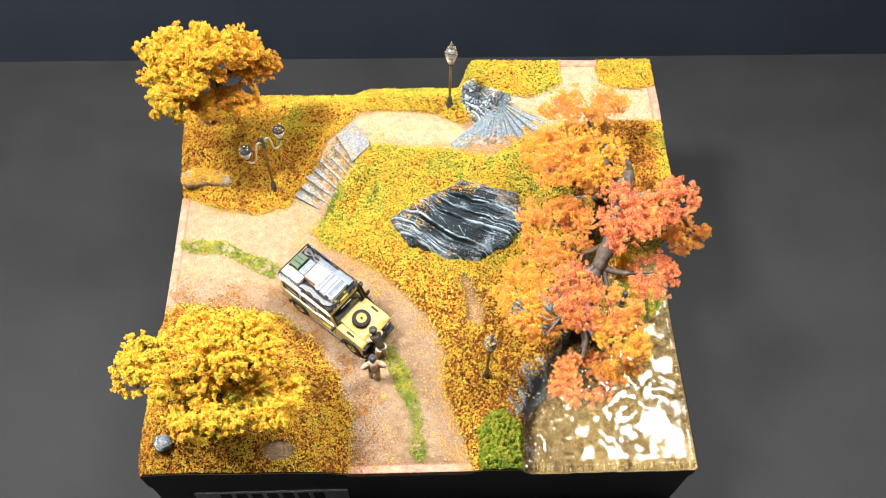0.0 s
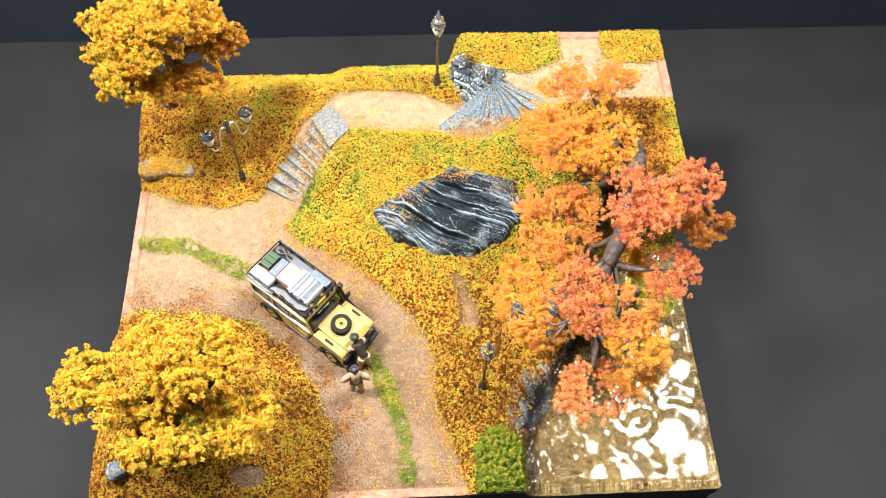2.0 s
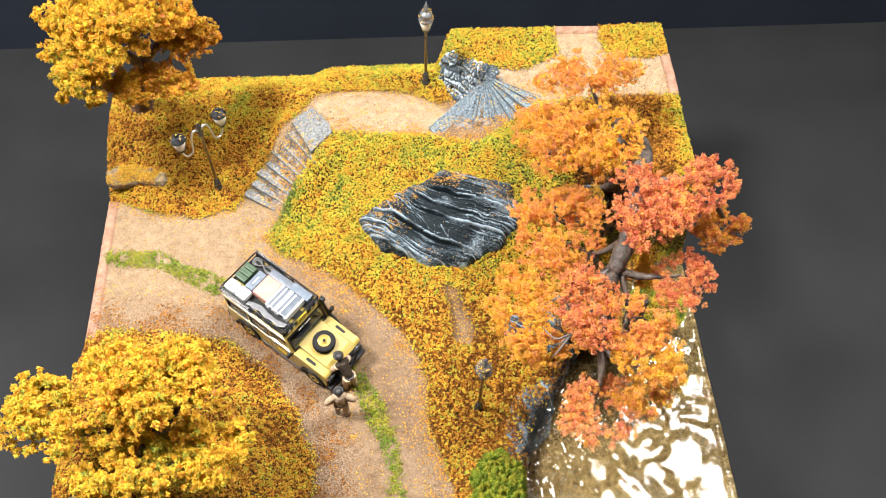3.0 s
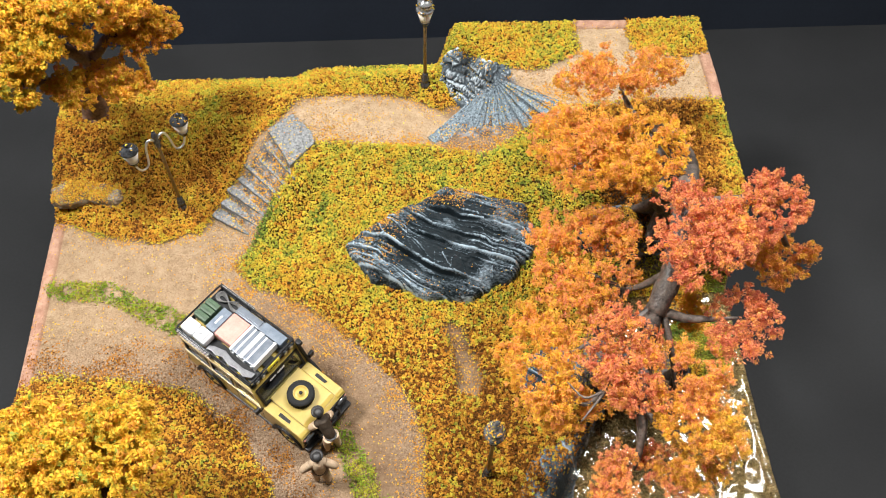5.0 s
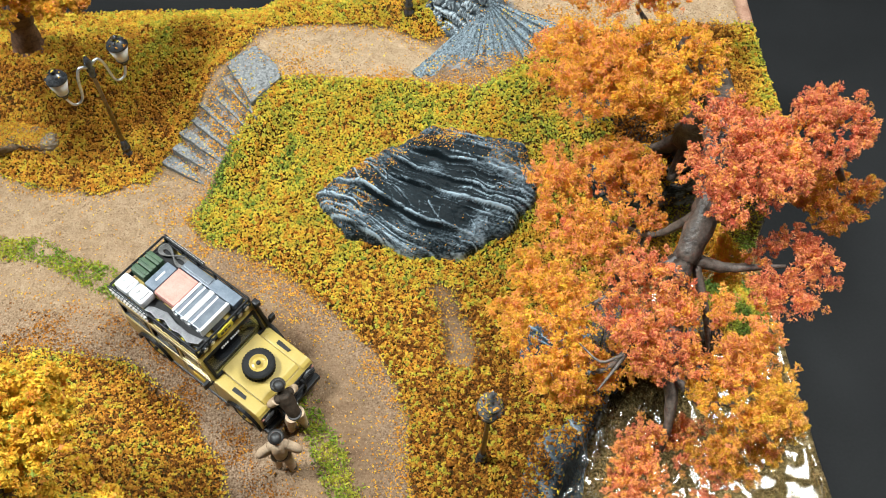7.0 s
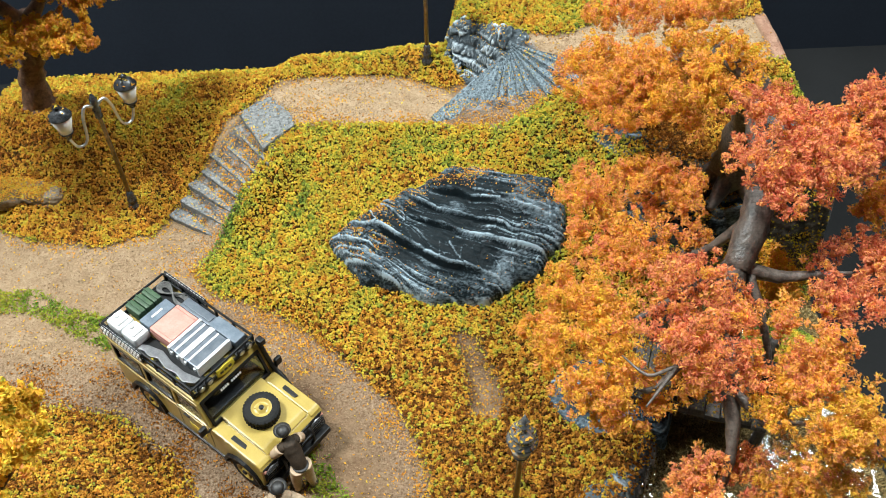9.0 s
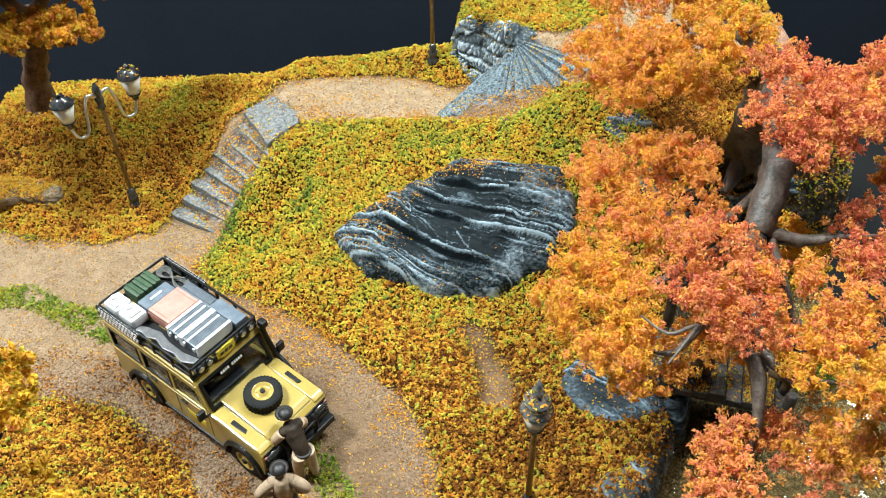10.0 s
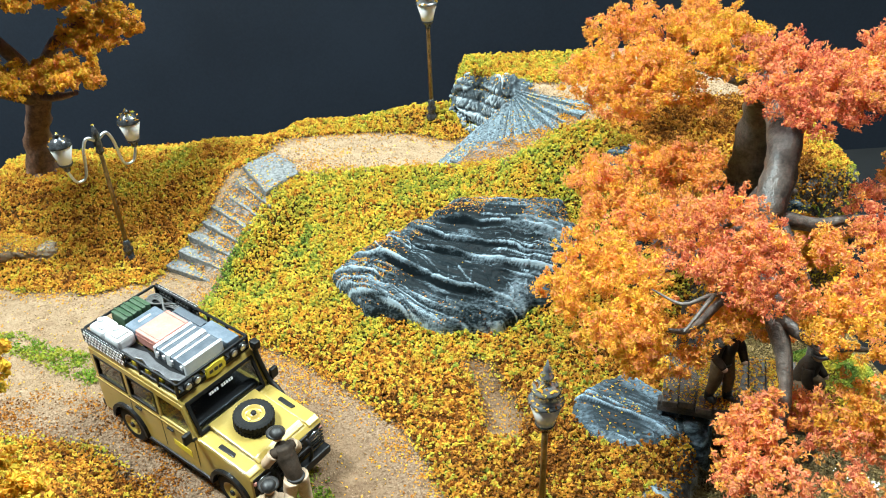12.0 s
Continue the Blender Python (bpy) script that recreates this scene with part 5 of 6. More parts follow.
def build_figure(place, turn, stance, label):
    bm = bmesh.new()
    bent, hips, crouch = stance == "bent", stance == "hips", stance == "crouch"
    hz = 13.0 if not crouch else 6.0
    lean = 5.0 if bent else (2.4 if crouch else 0.4)
    sh = Vector((lean, 0, hz + 8.4 - 0.32 * lean))
    for s in (-1, 1):
        if crouch:
            tube(bm, [(0, s * 1.6, hz), (5.0, s * 2.2, hz + 0.6), (5.4, s * 2.2, 1.0)], [2.0, 1.7, 1.2], 10, 5, 0.1, 0)
            boot = (5.6, s * 2.2)
        else:
            tube(bm, [(-0.4, s * 1.3, hz + 0.8), (0.5 + 0.5 * s, s * 1.9, 7), (-0.2 + 0.9 * s, s * 2.4, 1.0)], [2.2, 1.75, 1.15], 10, 5, 0.1, 0)
            boot = (0.3 + 0.9 * s, s * 2.4)
        ball(bm, (boot[0] + 0.9, boot[1], 0.7), (2.1, 1.15, 0.95), 2, 2)
        turned(bm, [(1.25, 0.2), (1.3, 2.6), (1.15, 3.0)], 10, Matrix.Translation((boot[0] - 0.2, boot[1], 0)), 2)
        if hips:
            arm = [sh + Vector((0, s * 2.5, -0.2)), Vector((-0.6, s * 6.2, hz + 4.4)), Vector((1.2, s * 3.0, hz + 1.4))]
        elif bent:
            arm = [sh + Vector((0, s * 2.7, -0.2)), Vector((lean + 1.6, s * 4.6, hz + 3.0)), Vector((lean + 3.8, s * 3.2, hz - 1.0))]
        else:
            arm = [sh + Vector((0, s * 2.6, -0.2)), Vector((lean + 0.8, s * 4.2, hz + 4.4)), Vector((lean + 3.8, s * 3.4, hz + 2.0))]
        tube(bm, arm, [1.7, 1.45, 1.0], 10, 5, 0.1, 1)
        ball(bm, arm[-1], (0.95, 0.85, 0.95), 3, 2)
    body = 4 if bent else 1
    tube(bm, [(-0.3, 0, hz - 0.8), (lean * 0.3, 0, hz + 2.6), (lean * 0.75, 0, hz + 6.0 - 0.2 * lean), sh + Vector((0.1, 0, 0.6)), sh + Vector((0.4, 0, 1.8))], [2.3, 2.45, 2.9, 2.4, 1.1], 14, 5, 0.08, body)
    for s in (-1, 1):
        ball(bm, sh + Vector((0, s * 2.1, -0.2)), (1.7, 1.7, 1.5), body, 2)
    turned(bm, [(2.42, -0.4), (2.5, 0.4), (2.4, 0.6)], 16, Matrix.Translation((-0.1, 0, hz + 0.6)), 2)
    head = sh + Vector((0.7 + lean * 0.3, 0, 3.4))
    ball(bm, head, (1.75, 1.6, 2.0), 3, 3)
    ball(bm, head + Vector((-0.2, 0, 0.8)), (2.05, 1.95, 1.6), 2, 3)
    turned(bm, [(2.0, 0.0), (2.6, -0.15), (2.6, 0.1), (1.9, 0.35)], 18, Matrix.Translation(head + Vector((0.3, 0, 0.7))), 2)
    ob = new("model_figure", finish(bm, [TROUSER if stance in ("stand", "crouch") else KHAKI, OLIVE if stance in ("stand", "crouch") else KHAKI, DARK, SKIN, OLIVE]))
    ob.matrix_world = pose(place[0] * MM, place[1] * MM, (place[2] + 0.2) * MM, 0, 0, turn)
    return tagged(ob, label, "figurine", "model figures")


build_figure((-24.0, 70.6, float(lie(-24, 70))), 125, "bent", "small khaki painted figurine bending to the car bumper")
build_figure((-28, 57, float(lie(-28, 57))), 95, "hips", "small khaki painted figurine with arms akimbo on the track")
build_figure((93, 88, 28), -70, "stand", "small brown painted figurine on the plank bridge")
build_figure((114, 86, 28), -40, "crouch", "small brown painted figurine crouching at the bridge end")

# ---- leaves and flock ----


def flakes(points, size, hue, flat=0.0, slim=0.55):
    """A quad leaf, folded on its diagonal, at every point; flat from 0 to 1 lays the leaves down."""
    n = len(points)
    a = rng.normal(size=(n, 3))
    a[:, 2] *= 1 - flat
    a /= np.linalg.norm(a, axis=1, keepdims=True)
    b = rng.normal(size=(n, 3))
    b[:, 2] *= 1 - flat
    b -= a * (a * b).sum(1, keepdims=True)
    b /= np.linalg.norm(b, axis=1, keepdims=True)
    c = np.cross(a, b)
    size = size * rng.uniform(0.6, 1.4, n)
    s, w = (size * 0.5)[:, None], (size * 0.5 * slim)[:, None]
    lift = c * (size * rng.uniform(-0.35, 0.35, n))[:, None]
    v = np.stack([points - a * s, points + b * w + lift, points + a * s, points - b * w + lift], 1).reshape(-1, 3)
    f = np.arange(4 * n).reshape(n, 4)
    return v, f, np.repeat(hue, 4)


def crumbs(points, size, hue):
    """A small uneven four-cornered crumb at every point."""
    n = len(points)
    a = rng.normal(size=(n, 3))
    a /= np.linalg.norm(a, axis=1, keepdims=True)
    b = rng.normal(size=(n, 3))
    b -= a * (a * b).sum(1, keepdims=True)
    b /= np.linalg.norm(b, axis=1, keepdims=True)
    c = np.cross(a, b)
    r = (size * 0.5 * rng.uniform(0.6, 1.4, n))[:, None]
    k = rng.uniform(0.7, 1.3, (4, n, 1)) * r
    ring = [points - a * r * 0.4 + k[i] * (b * math.cos(2.094 * i) + c * math.sin(2.094 * i)) for i in range(3)]
    v = np.stack([points + a * k[3], *ring], 1).reshape(-1, 3)
    one = np.array([(0, 1, 2), (0, 2, 3), (0, 3, 1), (1, 3, 2)])
    f = (np.arange(n)[:, None, None] * 4 + one).reshape(-1, 3)
    return v, f, np.repeat(hue, 4)


def tufts(x, y, size, seed):
    """The nearest of scattered tuft centres: how far off it is, in sizes, and three numbers of its own from 0 to 1."""
    i, j = np.floor(x / size), np.floor(y / size)
    best, own = np.full(x.shape, 1e9), [np.zeros(x.shape) for k in range(3)]
    for di in (-1, 0, 1):
        for dj in (-1, 0, 1):
            a, b = i + di, j + dj
            d = np.hypot(x / size - a - lattice(a, b, seed), y / size - b - lattice(a, b, seed + 1))
            own = [np.where(d < best, lattice(a, b, seed + 2 + k), q) for k, q in enumerate(own)]
            best = np.minimum(best, d)
    return best, own


def leaf_mesh(name, sets, mat):
    v = np.concatenate([s[0] for s in sets])
    off, fs = 0, []
    for s in sets:
        fs.append(s[1] + off)
        off += len(s[0])
    return raw_mesh(name, v, np.concatenate(fs), mat, {"hue": np.concatenate([s[2] for s in sets])})


def ground_cover():
    # crumbs of flock heaped into small tufts, the soil between coloured dark like shade
    n = 620000
    x, y = rng.uniform(LEFT + 0.4, RIGHT - 0.4, n), rng.uniform(FRONT + 0.4, BACK - 0.4, n)
    flock, gravel, rim, shore, stone, green, groove = fields(x, y)
    patch = value_noise(x, y, 16, 3, 31)
    f_in, c_in, b_in = inside(FRONT_LEFT, x, y), inside(CENTRE_HILL, x, y), inside(BACK_LEFT, x, y)
    off, (own_hue, own_rank, own_size) = tufts(x, y, 1.25, 61)
    heap = np.clip(1 - (off / (0.62 + 0.3 * own_size)) ** 2, 0, 1)
    dense = np.clip(flock * (0.8 + 0.5 * patch), 0, 1) * (1 - 0.75 * stone) * (0.22 + 0.78 * step(0.02, 0.35, heap)) * np.where(f_in > -6, 0.9, 1.0)
    keep = rng.uniform(size=n) < dense
    hue = np.full(n, 0.50)
    up = step(95, 165, y)
    hue = np.where(c_in > 0, 0.37 + 0.235 * up, hue)
    hue = np.where(b_in > 0, 0.40 + 0.10 * step(-40, 0, x) + 0.14 * step(230, 262, y), hue)
    # flock left of the stairs is browned to stand for the bank's shaded side
    bank_shade = np.exp(-((x + 80) / 16) ** 2 - ((y - 214) / 18) ** 2)
    hue = np.where(b_in > 0, hue - 0.12 * bank_shade - 0.07 * step(-105, -135, x) * step(240, 225, y), hue)
    hue = hue + 0.26 * np.exp(-((x + 84 - 0.5 * (y - 236)) / 9) ** 2 - ((y - 236) / 15) ** 2) * (b_in > 0)
    hue = np.where(f_in > 0, 0.33 + 0.08 * step(30, 60, f_in), hue)
    hue = np.where(inside(EAST, x, y) > 0, 0.24 + 0.35 * step(140, 158, x), hue)
    hue = np.where((inside(KNOLL, x, y) > 0) | (inside(CORNER, x, y) > 0), 0.55, hue)
    # lower hill flock: its own orange-brown, darkened further for the shade there
    hue = hue - 0.10 * step(120, 85, y) * step(0, 20, x) * (c_in > 0)
    hue = hue + 0.30 * (value_noise(x, y, 15, 3, 33) - 0.5) + 0.34 * (value_noise(x, y, 4, 2, 38) - 0.5)
    hue = hue + 0.25 * step(6, 0, np.abs(c_in)) * step(-25, -60, x) * step(150, 175, y)
    hue = hue + rng.normal(size=n) * 0.06 + 0.17 * (own_hue - 0.5)
    rank = own_rank
    # more dark brown and olive tufts low on the hill, for that same shade
    low = np.where(c_in > 0, 1 - up, 0.6 * (f_in > 0))
    hue = np.where(rank < 0.12 + 0.17 * low, hue - 0.24, np.where(rank > 0.90 - 0.14 * low, hue + 0.14 + 0.12 * low, hue))
    z = lie(x, y) + (0.9 + 1.4 * own_size) * heap * rng.uniform(0.7, 1.0, n) + rng.uniform(0.0, 0.5, n)
    pts = np.stack([x, y, z], 1)[keep]
    tagged(new("ground_flock", leaf_mesh("ground_flock", [crumbs(pts, 0.86, np.clip(hue, 0.11, 1)[keep])], FLOCK)),
           "yellow, orange and olive leaf flock over the slopes", "leaf flock", kind="stuff")
    n = 700000
    x, y = rng.uniform(LEFT + 0.4, RIGHT - 0.4, n), rng.uniform(FRONT + 0.4, BACK - 0.4, n)
    flock, gravel, rim, shore, stone, green, groove = fields(x, y)
    patch = value_noise(x, y, 16, 3, 31)
    f_in, b_in = inside(FRONT_LEFT, x, y), inside(BACK_LEFT, x, y)
    z = lie(x, y)
    # crumbs under the resin
    deep = rng.uniform(size=n) < 0.42 * shore * (z < 8)
    pts = np.stack([x, y, z + 0.2], 1)[deep]
    tagged(new("stream_bed_crumbs", leaf_mesh("stream_bed_crumbs", [flakes(pts, 0.9, np.clip(0.26 + 0.9 * (value_noise(pts[:, 0], pts[:, 1], 14, 2, 36) - 0.5), 0, 1), 0.5)], BED_CRUMB)),
           "golden crumbs on the stream bed under the resin", "stream bed", kind="stuff")
    # verges of green grass along the track
    m = 30000
    pick = rng.uniform(size=n) < green * 0.54 * step(0.12, 0.42, value_noise(x, y, 5, 2, 39))
    pts = np.stack([x, y, z + rng.uniform(0.0, 1.6, n)], 1)[pick][:m]
    tagged(new("verge_grass", leaf_mesh("verge_grass", [flakes(pts, 1.5, np.clip(0.40 + 1.1 * (value_noise(pts[:, 0], pts[:, 1], 5, 2, 35) - 0.5), 0, 1), 0.0, 0.35)], GRASS)),
           "green grass tufts along the middle of the track", "grass", kind="stuff")
    # grit that stands proud of the sandy track
    bare = (1 - flock) * (1 - shore) * (1 - stone) * (1 - rim) * (0.25 + step(0.45, 0.7, value_noise(x, y, 12, 3, 47)))
    pick = rng.uniform(size=n) < 0.11 * bare
    pts = np.stack([x, y, z + 0.05], 1)[pick]
    tagged(new("road_grit", leaf_mesh("road_grit", [crumbs(pts, 0.62, np.zeros(len(pts)))], GRIT)), "fine sandy grit scattered over the track", "grit", kind="stuff")
    # loose leaves and crumbs on track, steps, terrace and shore
    edge = np.maximum(step(-7, 0, b_in), step(-9, 0, inside(CENTRE_HILL, x, y)))
    loose = (0.010 + 0.30 * gravel * step(0.3, 0.7, value_noise(x, y, 9, 3, 44)) + 0.14 * edge + 0.14 * stone * step(160, 190, y)) * (1 - flock) * (1 - shore) * (0.4 + 1.2 * patch)
    drop = rng.uniform(size=n) < loose
    pts = np.stack([x, y, z + 0.25], 1)[drop]
    h = np.where(gravel[drop] > 0.4, np.where(f_in[drop] > -36, 0.16, 0.32), 0.36) + 0.2 * (rng.uniform(size=len(pts)) - 0.5)
    tagged(new("fallen_leaves", leaf_mesh("fallen_leaves", [flakes(pts, 0.95, np.clip(h, 0, 1), 0.5)], FLOCK)),
           "loose brown and orange leaf crumbs on the track", "fallen leaves", kind="stuff")


ground_cover()


def leaves_on(obs, share, size, name, label, tone=0.40, where=None):
    """Leaf crumbs caught on the upward faces of rocks, steps and planks."""
    sets = []
    bpy.context.view_layer.update()
    for ob, amount in obs:
        mw = np.array(ob.matrix_world)
        mesh = ob.data
        mesh.calc_loop_triangles()
        k = len(mesh.loop_triangles)
        tri, co, nrm, area = np.zeros(3 * k, np.int32), np.zeros(3 * len(mesh.vertices)), np.zeros(3 * k), np.zeros(k)
        mesh.loop_triangles.foreach_get("vertices", tri)
        mesh.vertices.foreach_get("co", co)
        mesh.loop_triangles.foreach_get("normal", nrm)
        mesh.loop_triangles.foreach_get("area", area)
        co = (co.reshape(-1, 3) @ mw[:3, :3].T + mw[:3, 3]) / MM
        up = (nrm.reshape(-1, 3) @ mw[:3, :3].T)[:, 2]
        want = area * 1e6 * amount * share * np.clip(up - 0.35, 0, 1)
        a, b, c = (co[tri.reshape(-1, 3)[:, i]] for i in range(3))
        mid = (a + b + c) / 3
        want = want * (0.2 + 1.6 * step(0.35, 0.65, value_noise(mid[:, 0], mid[:, 1], 7, 2, 81)))
        if where:
            want = want * where(mid[:, 0], mid[:, 1])
        many = np.floor(want + rng.uniform(size=k)).astype(int)
        a, b, c = (np.repeat(q, many, 0) for q in (a, b, c))
        u, v = rng.uniform(size=len(a)), rng.uniform(size=len(a))
        u, v = np.where(u + v > 1, 1 - u, u)[:, None], np.where(u + v > 1, 1 - v, v)[:, None]
        pts = a + (b - a) * u + (c - a) * v + np.array((0, 0, 0.25))
        if len(pts):
            sets.append(flakes(pts, size, np.clip(rng.normal(tone, 0.13, len(pts)), 0, 1), 0.6))
    tagged(new(name, leaf_mesh(name, sets, FLOCK)), label, "fallen leaves", kind="stuff")


def outcrop_edge(x, y):
    """More leaves lie on the upper and left shoulders of the outcrop."""
    u, v = (x - 25) / 42, (y - 158) / 24
    return 0.01 + 2.6 * step(0.4, 0.95, np.hypot(u, v) * (1 + 0.35 * v - 0.25 * u) - 0.1 * (v < -0.3))


leaves_on([(o, 2.6) for o in ROCKS[0].children], 1.0, 0.72, "outcrop_leaves", "orange and russet leaf crumbs on the slate outcrop", 0.30, outcrop_edge)
leaves_on([(o, 9.0 if o.name.startswith("ledge") else 0.3 if o.name.startswith("bank") else 5.0 if o.name.startswith("slope") else 6.0 if o.name.startswith("cliff") else 0.9) for o in ROCKS[1:]], 1.0, 0.9, "rock_leaves", "orange leaf crumbs caught on the rocks")
STONES = [o for o in scene.objects if o.name.startswith(("step", "plank", "landing")) and o.type == "MESH"]
leaves_on([(o, 4.5 if "plank" in o.name else 0.6 if o.parent.name.startswith("winding") else 0.8) for o in STONES], 1.0, 0.95, "step_leaves", "orange leaf crumbs on the stone steps and planks")
CAPS = [o for o in scene.objects if o.name.startswith(("lamp_cap", "finial"))]
leaves_on([(o, 1.3) for o in CAPS], 1.0, 1.3, "cap_leaves", "yellow leaf crumbs on the lamp caps", 0.42)

# ---- trees ----


def clump(parent, c, r, hue, count, seed, size, slim):
    """A pad of foam leaves: small lumps crowd a flat-bottomed cushion, loose at the rim and dense inside."""
    g = np.random.default_rng(seed)
    r = np.array(r, float)
    lumps = max(18, int((r[0] * r[1] + r[0] * r[2] + r[1] * r[2]) / 15))
    turn, out = g.uniform(0, 2 * math.pi, lumps), g.uniform(0.02, 1.0, lumps) ** 0.5 * 0.9
    d = np.stack([out * np.cos(turn), out * np.sin(turn), g.uniform(-0.3, 0.9, lumps) * np.sqrt(1 - out * out)], 1)
    mid = d * r
    wide = g.uniform(2.6, 5.0, lumps) * (r.mean() / 13) ** 0.5
    knots = max(80, int(0.85 * (r[0] * r[1] + r[0] * r[2] + r[1] * r[2])))
    on = g.choice(lumps, knots, p=wide ** 2 / (wide ** 2).sum())
    way = g.normal(size=(knots, 3))
    way /= np.linalg.norm(way, axis=1, keepdims=True)
    way[:, 2] = np.where(way[:, 2] < -0.2, way[:, 2] * 0.5, way[:, 2])
    knot = mid[on] + way * (wide[on] * g.uniform(0.55, 1.12, knots))[:, None]
    which = g.integers(0, knots, count)
    off = g.normal(size=(count, 3))
    off /= np.linalg.norm(off, axis=1, keepdims=True)
    pts = knot[which] + off * (g.uniform(0.8, 1.6, knots)[which] * g.uniform(0.2, 1.0, count) ** 0.5)[:, None]
    tone = np.clip(hue + 0.09 * g.normal(size=knots) + 0.05 * d[on, 2], 0.02, 1.0)
    ob = new("foliage_clump", leaf_mesh("foliage_clump", [flakes(pts + np.array(c) - np.array(parent["base"]), size, tone[which], 0.0, slim)], CROWN))
    ob.parent = parent
    return ob


def build_tree(place, limbs, pads, bark, label, seed, leaf=1.05, slim=0.42):
    tree = thing("tree", place, 0, label, "tree", "autumn model trees")
    tree["base"] = [float(v) for v in place]
    o = Vector(place)
    for i, (points, radii) in enumerate(limbs):
        bm = bmesh.new()
        tube(bm, [Vector(p) - o for p in points], radii, 14 if i == 0 else 9, 6 if i == 0 else 4, 0.28)
        if i == 0:
            for k in range(6):
                a = k * 1.05 + seed
                q = Vector(points[0]) - o
                r = radii[0]
                tube(bm, [q + Vector((0, 0, r * 1.1)), q + Vector((r * 1.1 * math.cos(a), r * 1.1 * math.sin(a), 0.4)), q + Vector((r * 2.1 * math.cos(a), r * 2.1 * math.sin(a), -2.5))],
                     [r * 0.5, r * 0.4, r * 0.15], 7, 4, 0.2)
        part("trunk" if i == 0 else "branch", bm, bark, tree)
    for i, (c, r, hue) in enumerate(pads):
        area = r[0] * r[1] + r[0] * r[2] + r[1] * r[2]
        clump(tree, c, r, hue, int(25 * area), seed * 100 + i, leaf, slim)
    return tree


RED, RUST, ORANGE, GOLD, YELLOW_LEAF = 0.19, 0.36, 0.44, 0.58, 0.72
build_tree((121, 154, 58),
           [([(121, 154, 57), (119, 150, 80), (117, 142, 97), (111, 122, 103), (105, 102, 98), (97, 88, 87)], [7.5, 5.6, 5.2, 4.6, 4.2, 3.8]),
            ([(118, 145, 96), (114, 150, 104), (108, 158, 105), (98, 165, 98), (80, 164, 92)], [5, 4, 2.8, 2, 1.0]),
            ([(113, 140, 98), (108, 158, 96), (105, 184, 88), (104, 200, 84)], [2.6, 2.0, 1.2, 0.6]),
            ([(112, 122, 103), (126, 120, 108), (136, 116, 113), (150, 110, 92)], [4, 2.8, 2, 1]),
            ([(104, 102, 92), (94, 106, 74), (80, 119, 66)], [1.6, 1.1, 0.5]),
            ([(99, 90, 88), (88, 86, 84), (78, 82, 82), (62, 76, 78)], [2.8, 1.7, 1.2, 0.5]),
            ([(98, 89, 87), (108, 86, 86), (116, 84, 88), (126, 84, 88)], [2.6, 1.7, 1.1, 0.5]),
            ([(96, 87, 86), (92, 74, 86), (87, 56, 84), (87, 46, 76), (85, 38, 66)], [3.8, 2.7, 2.2, 1.6, 0.8]),
            ([(87, 54, 84), (93, 46, 82), (98, 45, 82), (105, 45, 81)], [1.5, 1.0, 0.7, 0.35]),
            ([(79, 58, 88), (73, 58, 88), (67, 57, 87), (62, 63, 87)], [0.7, 0.55, 0.4, 0.2]),
            ([(74, 58, 88), (69, 53, 87), (65, 49, 86)], [0.6, 0.45, 0.25]),
            ([(84, 66, 84), (78, 64, 81), (70, 58, 79), (64, 60, 78)], [1.5, 1.1, 0.8, 0.4]),
            ([(100, 88, 87), (103, 76, 78), (104, 66, 70)], [1.8, 1.2, 0.5])],
           [((99, 193, 97), (28, 16, 8), 0.42), ((75, 161, 91), (17, 21, 11), ORANGE), ((101, 148, 107), (16, 18, 10), GOLD - 0.06), ((91, 142, 96), (11, 10, 7), ORANGE + 0.05),
            ((88, 156, 98), (14, 13, 8), ORANGE), ((76, 119, 74), (23, 24, 11), RUST + 0.03), ((86, 127, 80), (13, 11, 7), 0.4),
            ((108, 103, 113), (18, 20, 10), RED), ((123, 108, 110), (16, 14, 9), RED + 0.07), ((137, 114, 115), (12, 12, 9), RED),
            ((151, 108, 84), (12, 12, 9), ORANGE - 0.02), ((125, 81, 88), (15, 13, 9), RED), ((57, 76, 77), (16, 25, 11), ORANGE + 0.05), ((64, 60, 72), (11, 10, 8), ORANGE + 0.05),
            ((83, 69, 90), (15, 20, 10), RED + 0.06), ((102, 62, 87), (15, 14, 9), 0.37), ((104, 45, 82), (16, 15, 9), GOLD - 0.08), ((85, 32, 66), (18, 16, 8), RED + 0.08), ((104, 36, 70), (13, 10, 6), ORANGE + 0.04), ((82, 62, 76), (14, 9, 5), ORANGE),
            ((112, 98, 72), (13, 10, 7), GOLD)],
           BARK, "leaning model tree with red and orange foam foliage", 3)
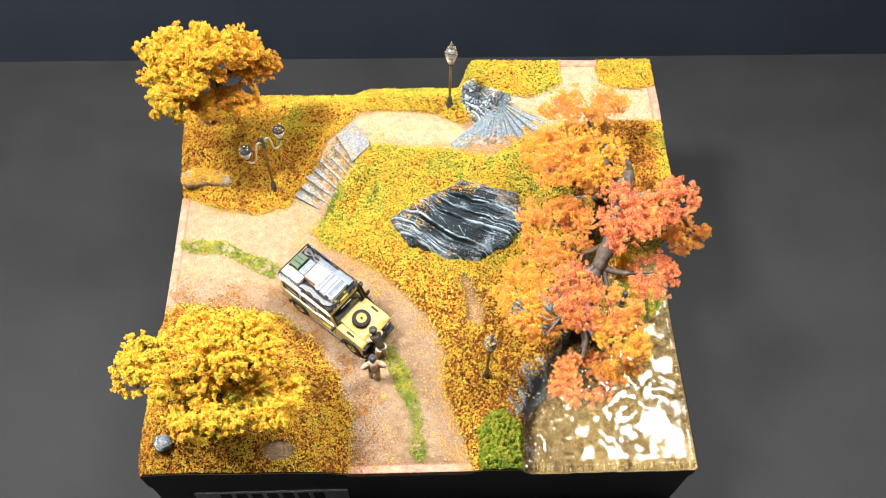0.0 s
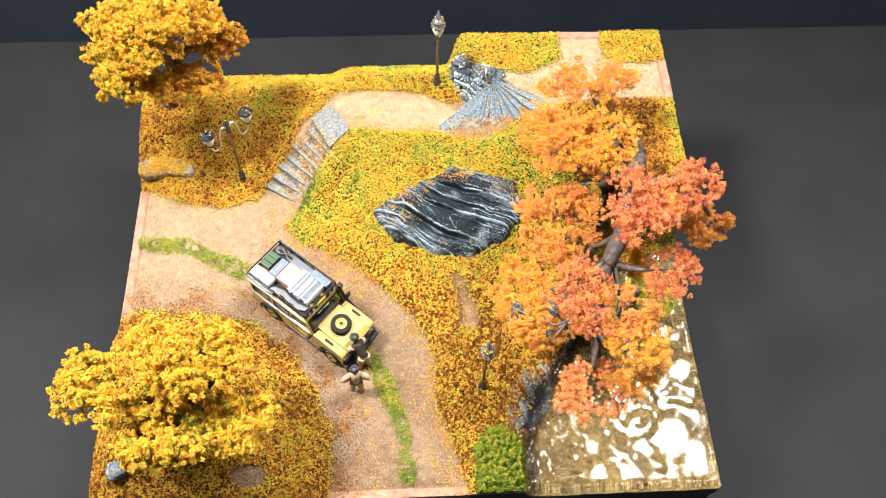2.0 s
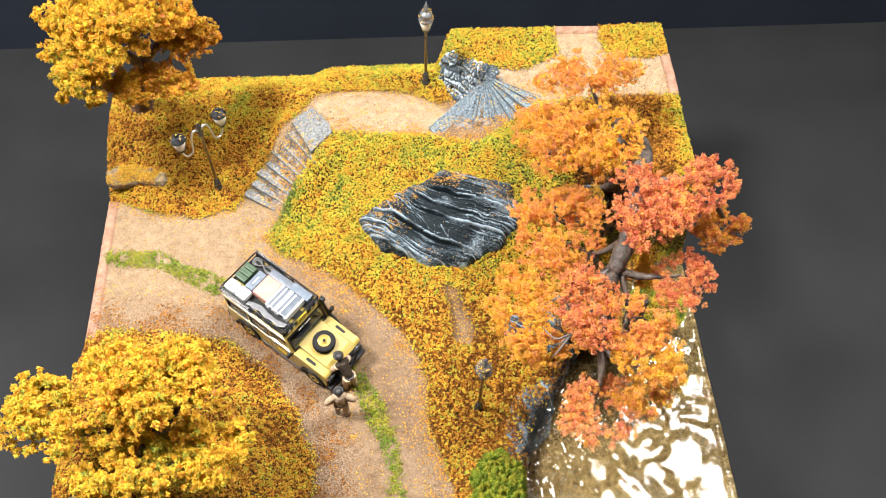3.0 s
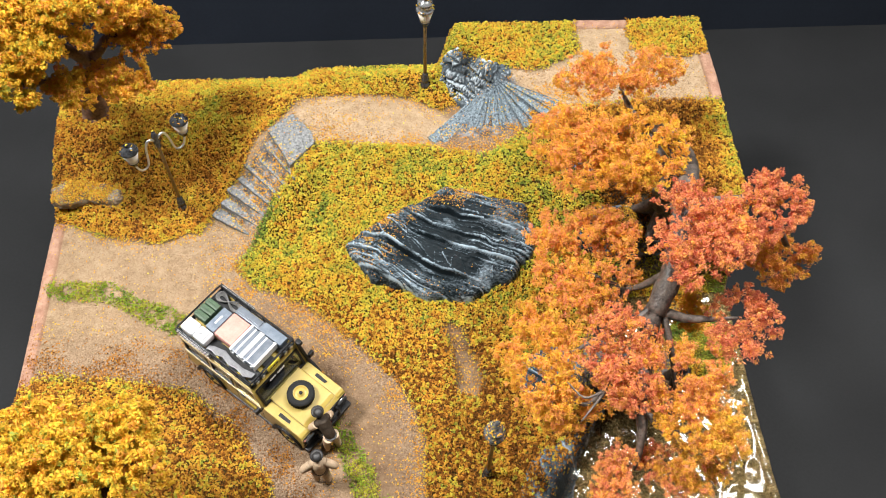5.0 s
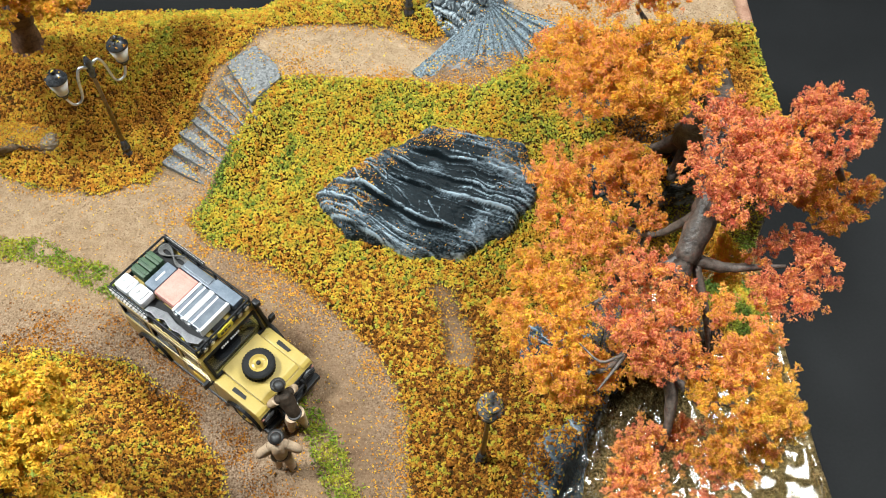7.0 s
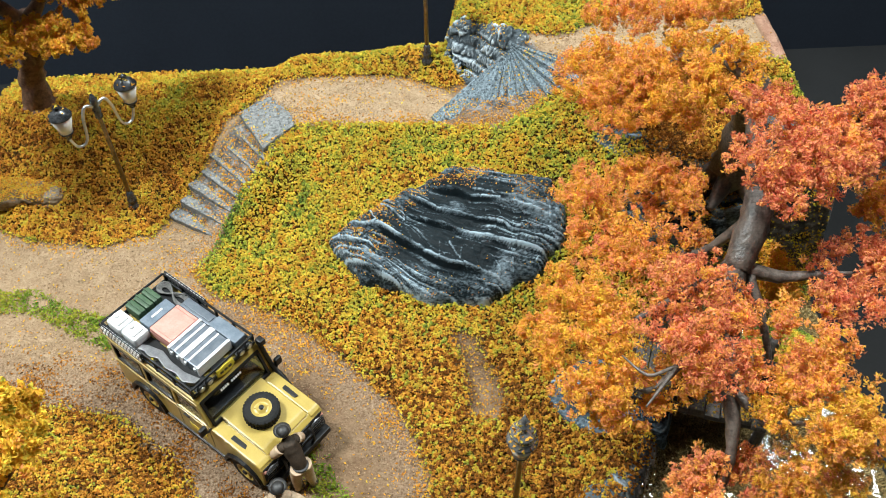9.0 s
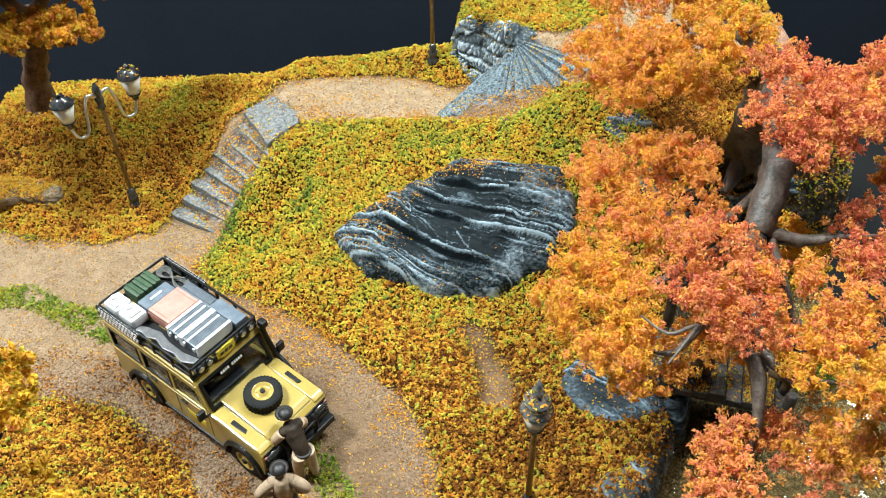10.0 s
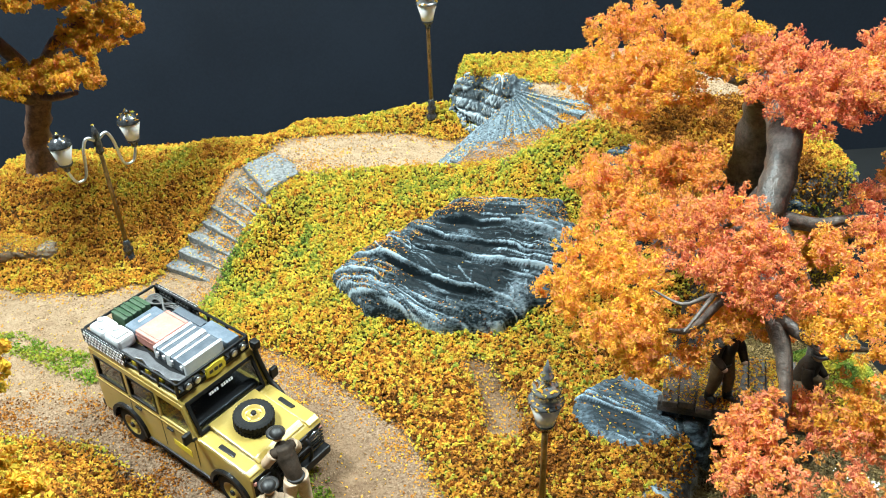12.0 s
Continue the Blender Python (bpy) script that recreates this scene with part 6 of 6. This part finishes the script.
build_tree((-104, 36, 33),
           [([(-104, 36, 32), (-105, 38, 48), (-103, 37, 64), (-104, 36, 78)], [6, 4.6, 4.0, 3]),
            ([(-104, 37, 60), (-116, 34, 70), (-130, 28, 80)], [3, 2, 1]),
            ([(-104, 37, 58), (-92, 44, 68), (-84, 48, 76)], [3, 2, 1]),
            ([(-104, 36, 62), (-106, 20, 70), (-108, 10, 76)], [3, 2, 1])],
           [((-139, 33, 86), (18, 19, 12), YELLOW_LEAF), ((-96, 41, 93), (24, 18, 13), YELLOW_LEAF - 0.03), ((-114, 51, 87), (14, 13, 10), YELLOW_LEAF - 0.04), ((-89, 54, 82), (14, 12, 10), YELLOW_LEAF - 0.06),
            ((-110, 9, 78), (19, 12, 10), YELLOW_LEAF), ((-77, 25, 71), (15, 19, 11), YELLOW_LEAF - 0.02), ((-91, 22, 70), (13, 11, 9), YELLOW_LEAF + 0.10), ((-113, 27, 80), (13, 11, 9), YELLOW_LEAF)],
           BARK_WARM, "broad model tree with bright yellow foam foliage", 5, 1.45, 0.55)
build_tree((-141, 240, float(lie(-141, 240)) - 1),
           [([(-141, 240, float(lie(-141, 240)) - 2), (-138, 239, 50), (-131, 235, 67), (-126, 232, 82)], [6, 4.8, 4.4, 3.6]),
            ([(-128, 233, 76), (-132, 224, 92), (-140, 216, 112)], [3.4, 2.6, 1.4]),
            ([(-126, 232, 80), (-116, 230, 92), (-104, 230, 100)], [3, 2, 1]),
            ([(-130, 234, 68), (-140, 218, 80), (-148, 204, 92)], [2.8, 2, 1]),
            ([(-129, 234, 70), (-116, 220, 75), (-106, 210, 80)], [2.4, 1.6, 0.8])],
           [((-140, 216, 122), (23, 20, 12), 0.68), ((-119, 216, 126), (20, 16, 10), 0.67), ((-104, 226, 113), (16, 13, 12), 0.62),
            ((-100, 232, 93), (17, 11, 12), 0.56), ((-149, 206, 108), (16, 17, 12), 0.7), ((-145, 196, 101), (14, 12, 14), 0.76), ((-136, 200, 112), (14, 13, 11), 0.72),
            ((-109, 211, 85), (15, 11, 8), 0.56), ((-124, 212, 114), (13, 12, 9), 0.66), ((-126, 206, 86), (13, 10, 8), 0.6)],
           BARK_WARM, "gnarled model tree with yellow and orange foam foliage", 8, 1.3, 0.5)


def build_bush():
    bush = thing("bush", (45, 13, 12), 0, "low bright green moss bush at the front edge", "bush")
    bush["base"] = [45.0, 13.0, 12.0]
    g = np.random.default_rng(77)
    n = 26000
    x, y = g.uniform(31, 59, n), g.uniform(0.5, 34, n)
    ok = inside([(32, 0), (31, 22), (38, 31), (47, 34), (58, 24), (57, 0)], x, y) > 0
    x, y = x[ok], y[ok]
    off, (own_hue, own_rank, own_size) = tufts(x, y, 2.3, 83)
    dome = step(0, 6, inside([(32, 0), (31, 22), (38, 31), (47, 34), (58, 24), (57, 0)], x, y) + 1.5)
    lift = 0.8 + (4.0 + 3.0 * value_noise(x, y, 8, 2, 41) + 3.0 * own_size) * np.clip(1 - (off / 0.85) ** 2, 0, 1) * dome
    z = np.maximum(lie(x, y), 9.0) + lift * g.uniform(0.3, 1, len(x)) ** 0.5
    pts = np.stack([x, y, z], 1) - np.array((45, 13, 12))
    # low spots between tufts are coloured darker green, as if in shade
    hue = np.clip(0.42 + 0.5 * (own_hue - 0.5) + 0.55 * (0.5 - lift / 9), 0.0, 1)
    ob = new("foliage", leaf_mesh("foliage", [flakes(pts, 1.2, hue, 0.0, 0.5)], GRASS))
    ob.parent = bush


build_bush()


def build_moss():
    n = 26000
    x, y = rng.uniform(112, RIGHT - 1, n), rng.uniform(88, 146, n)
    z = lie(x, y)
    ok = (z > 8.5) & (z < 56)
    pts = np.stack([x, y, z + rng.uniform(0, 0.8, n)], 1)[ok]
    hue = np.clip(0.72 + 1.1 * (value_noise(x, y, 7, 2, 51) - 0.5), 0.0, 1)[ok]
    tagged(new("bank_moss", leaf_mesh("bank_moss", [flakes(pts, 1.1, hue, 0.3)], FLOCK)), "green moss on the far stream bank", "moss", kind="stuff")


build_moss()
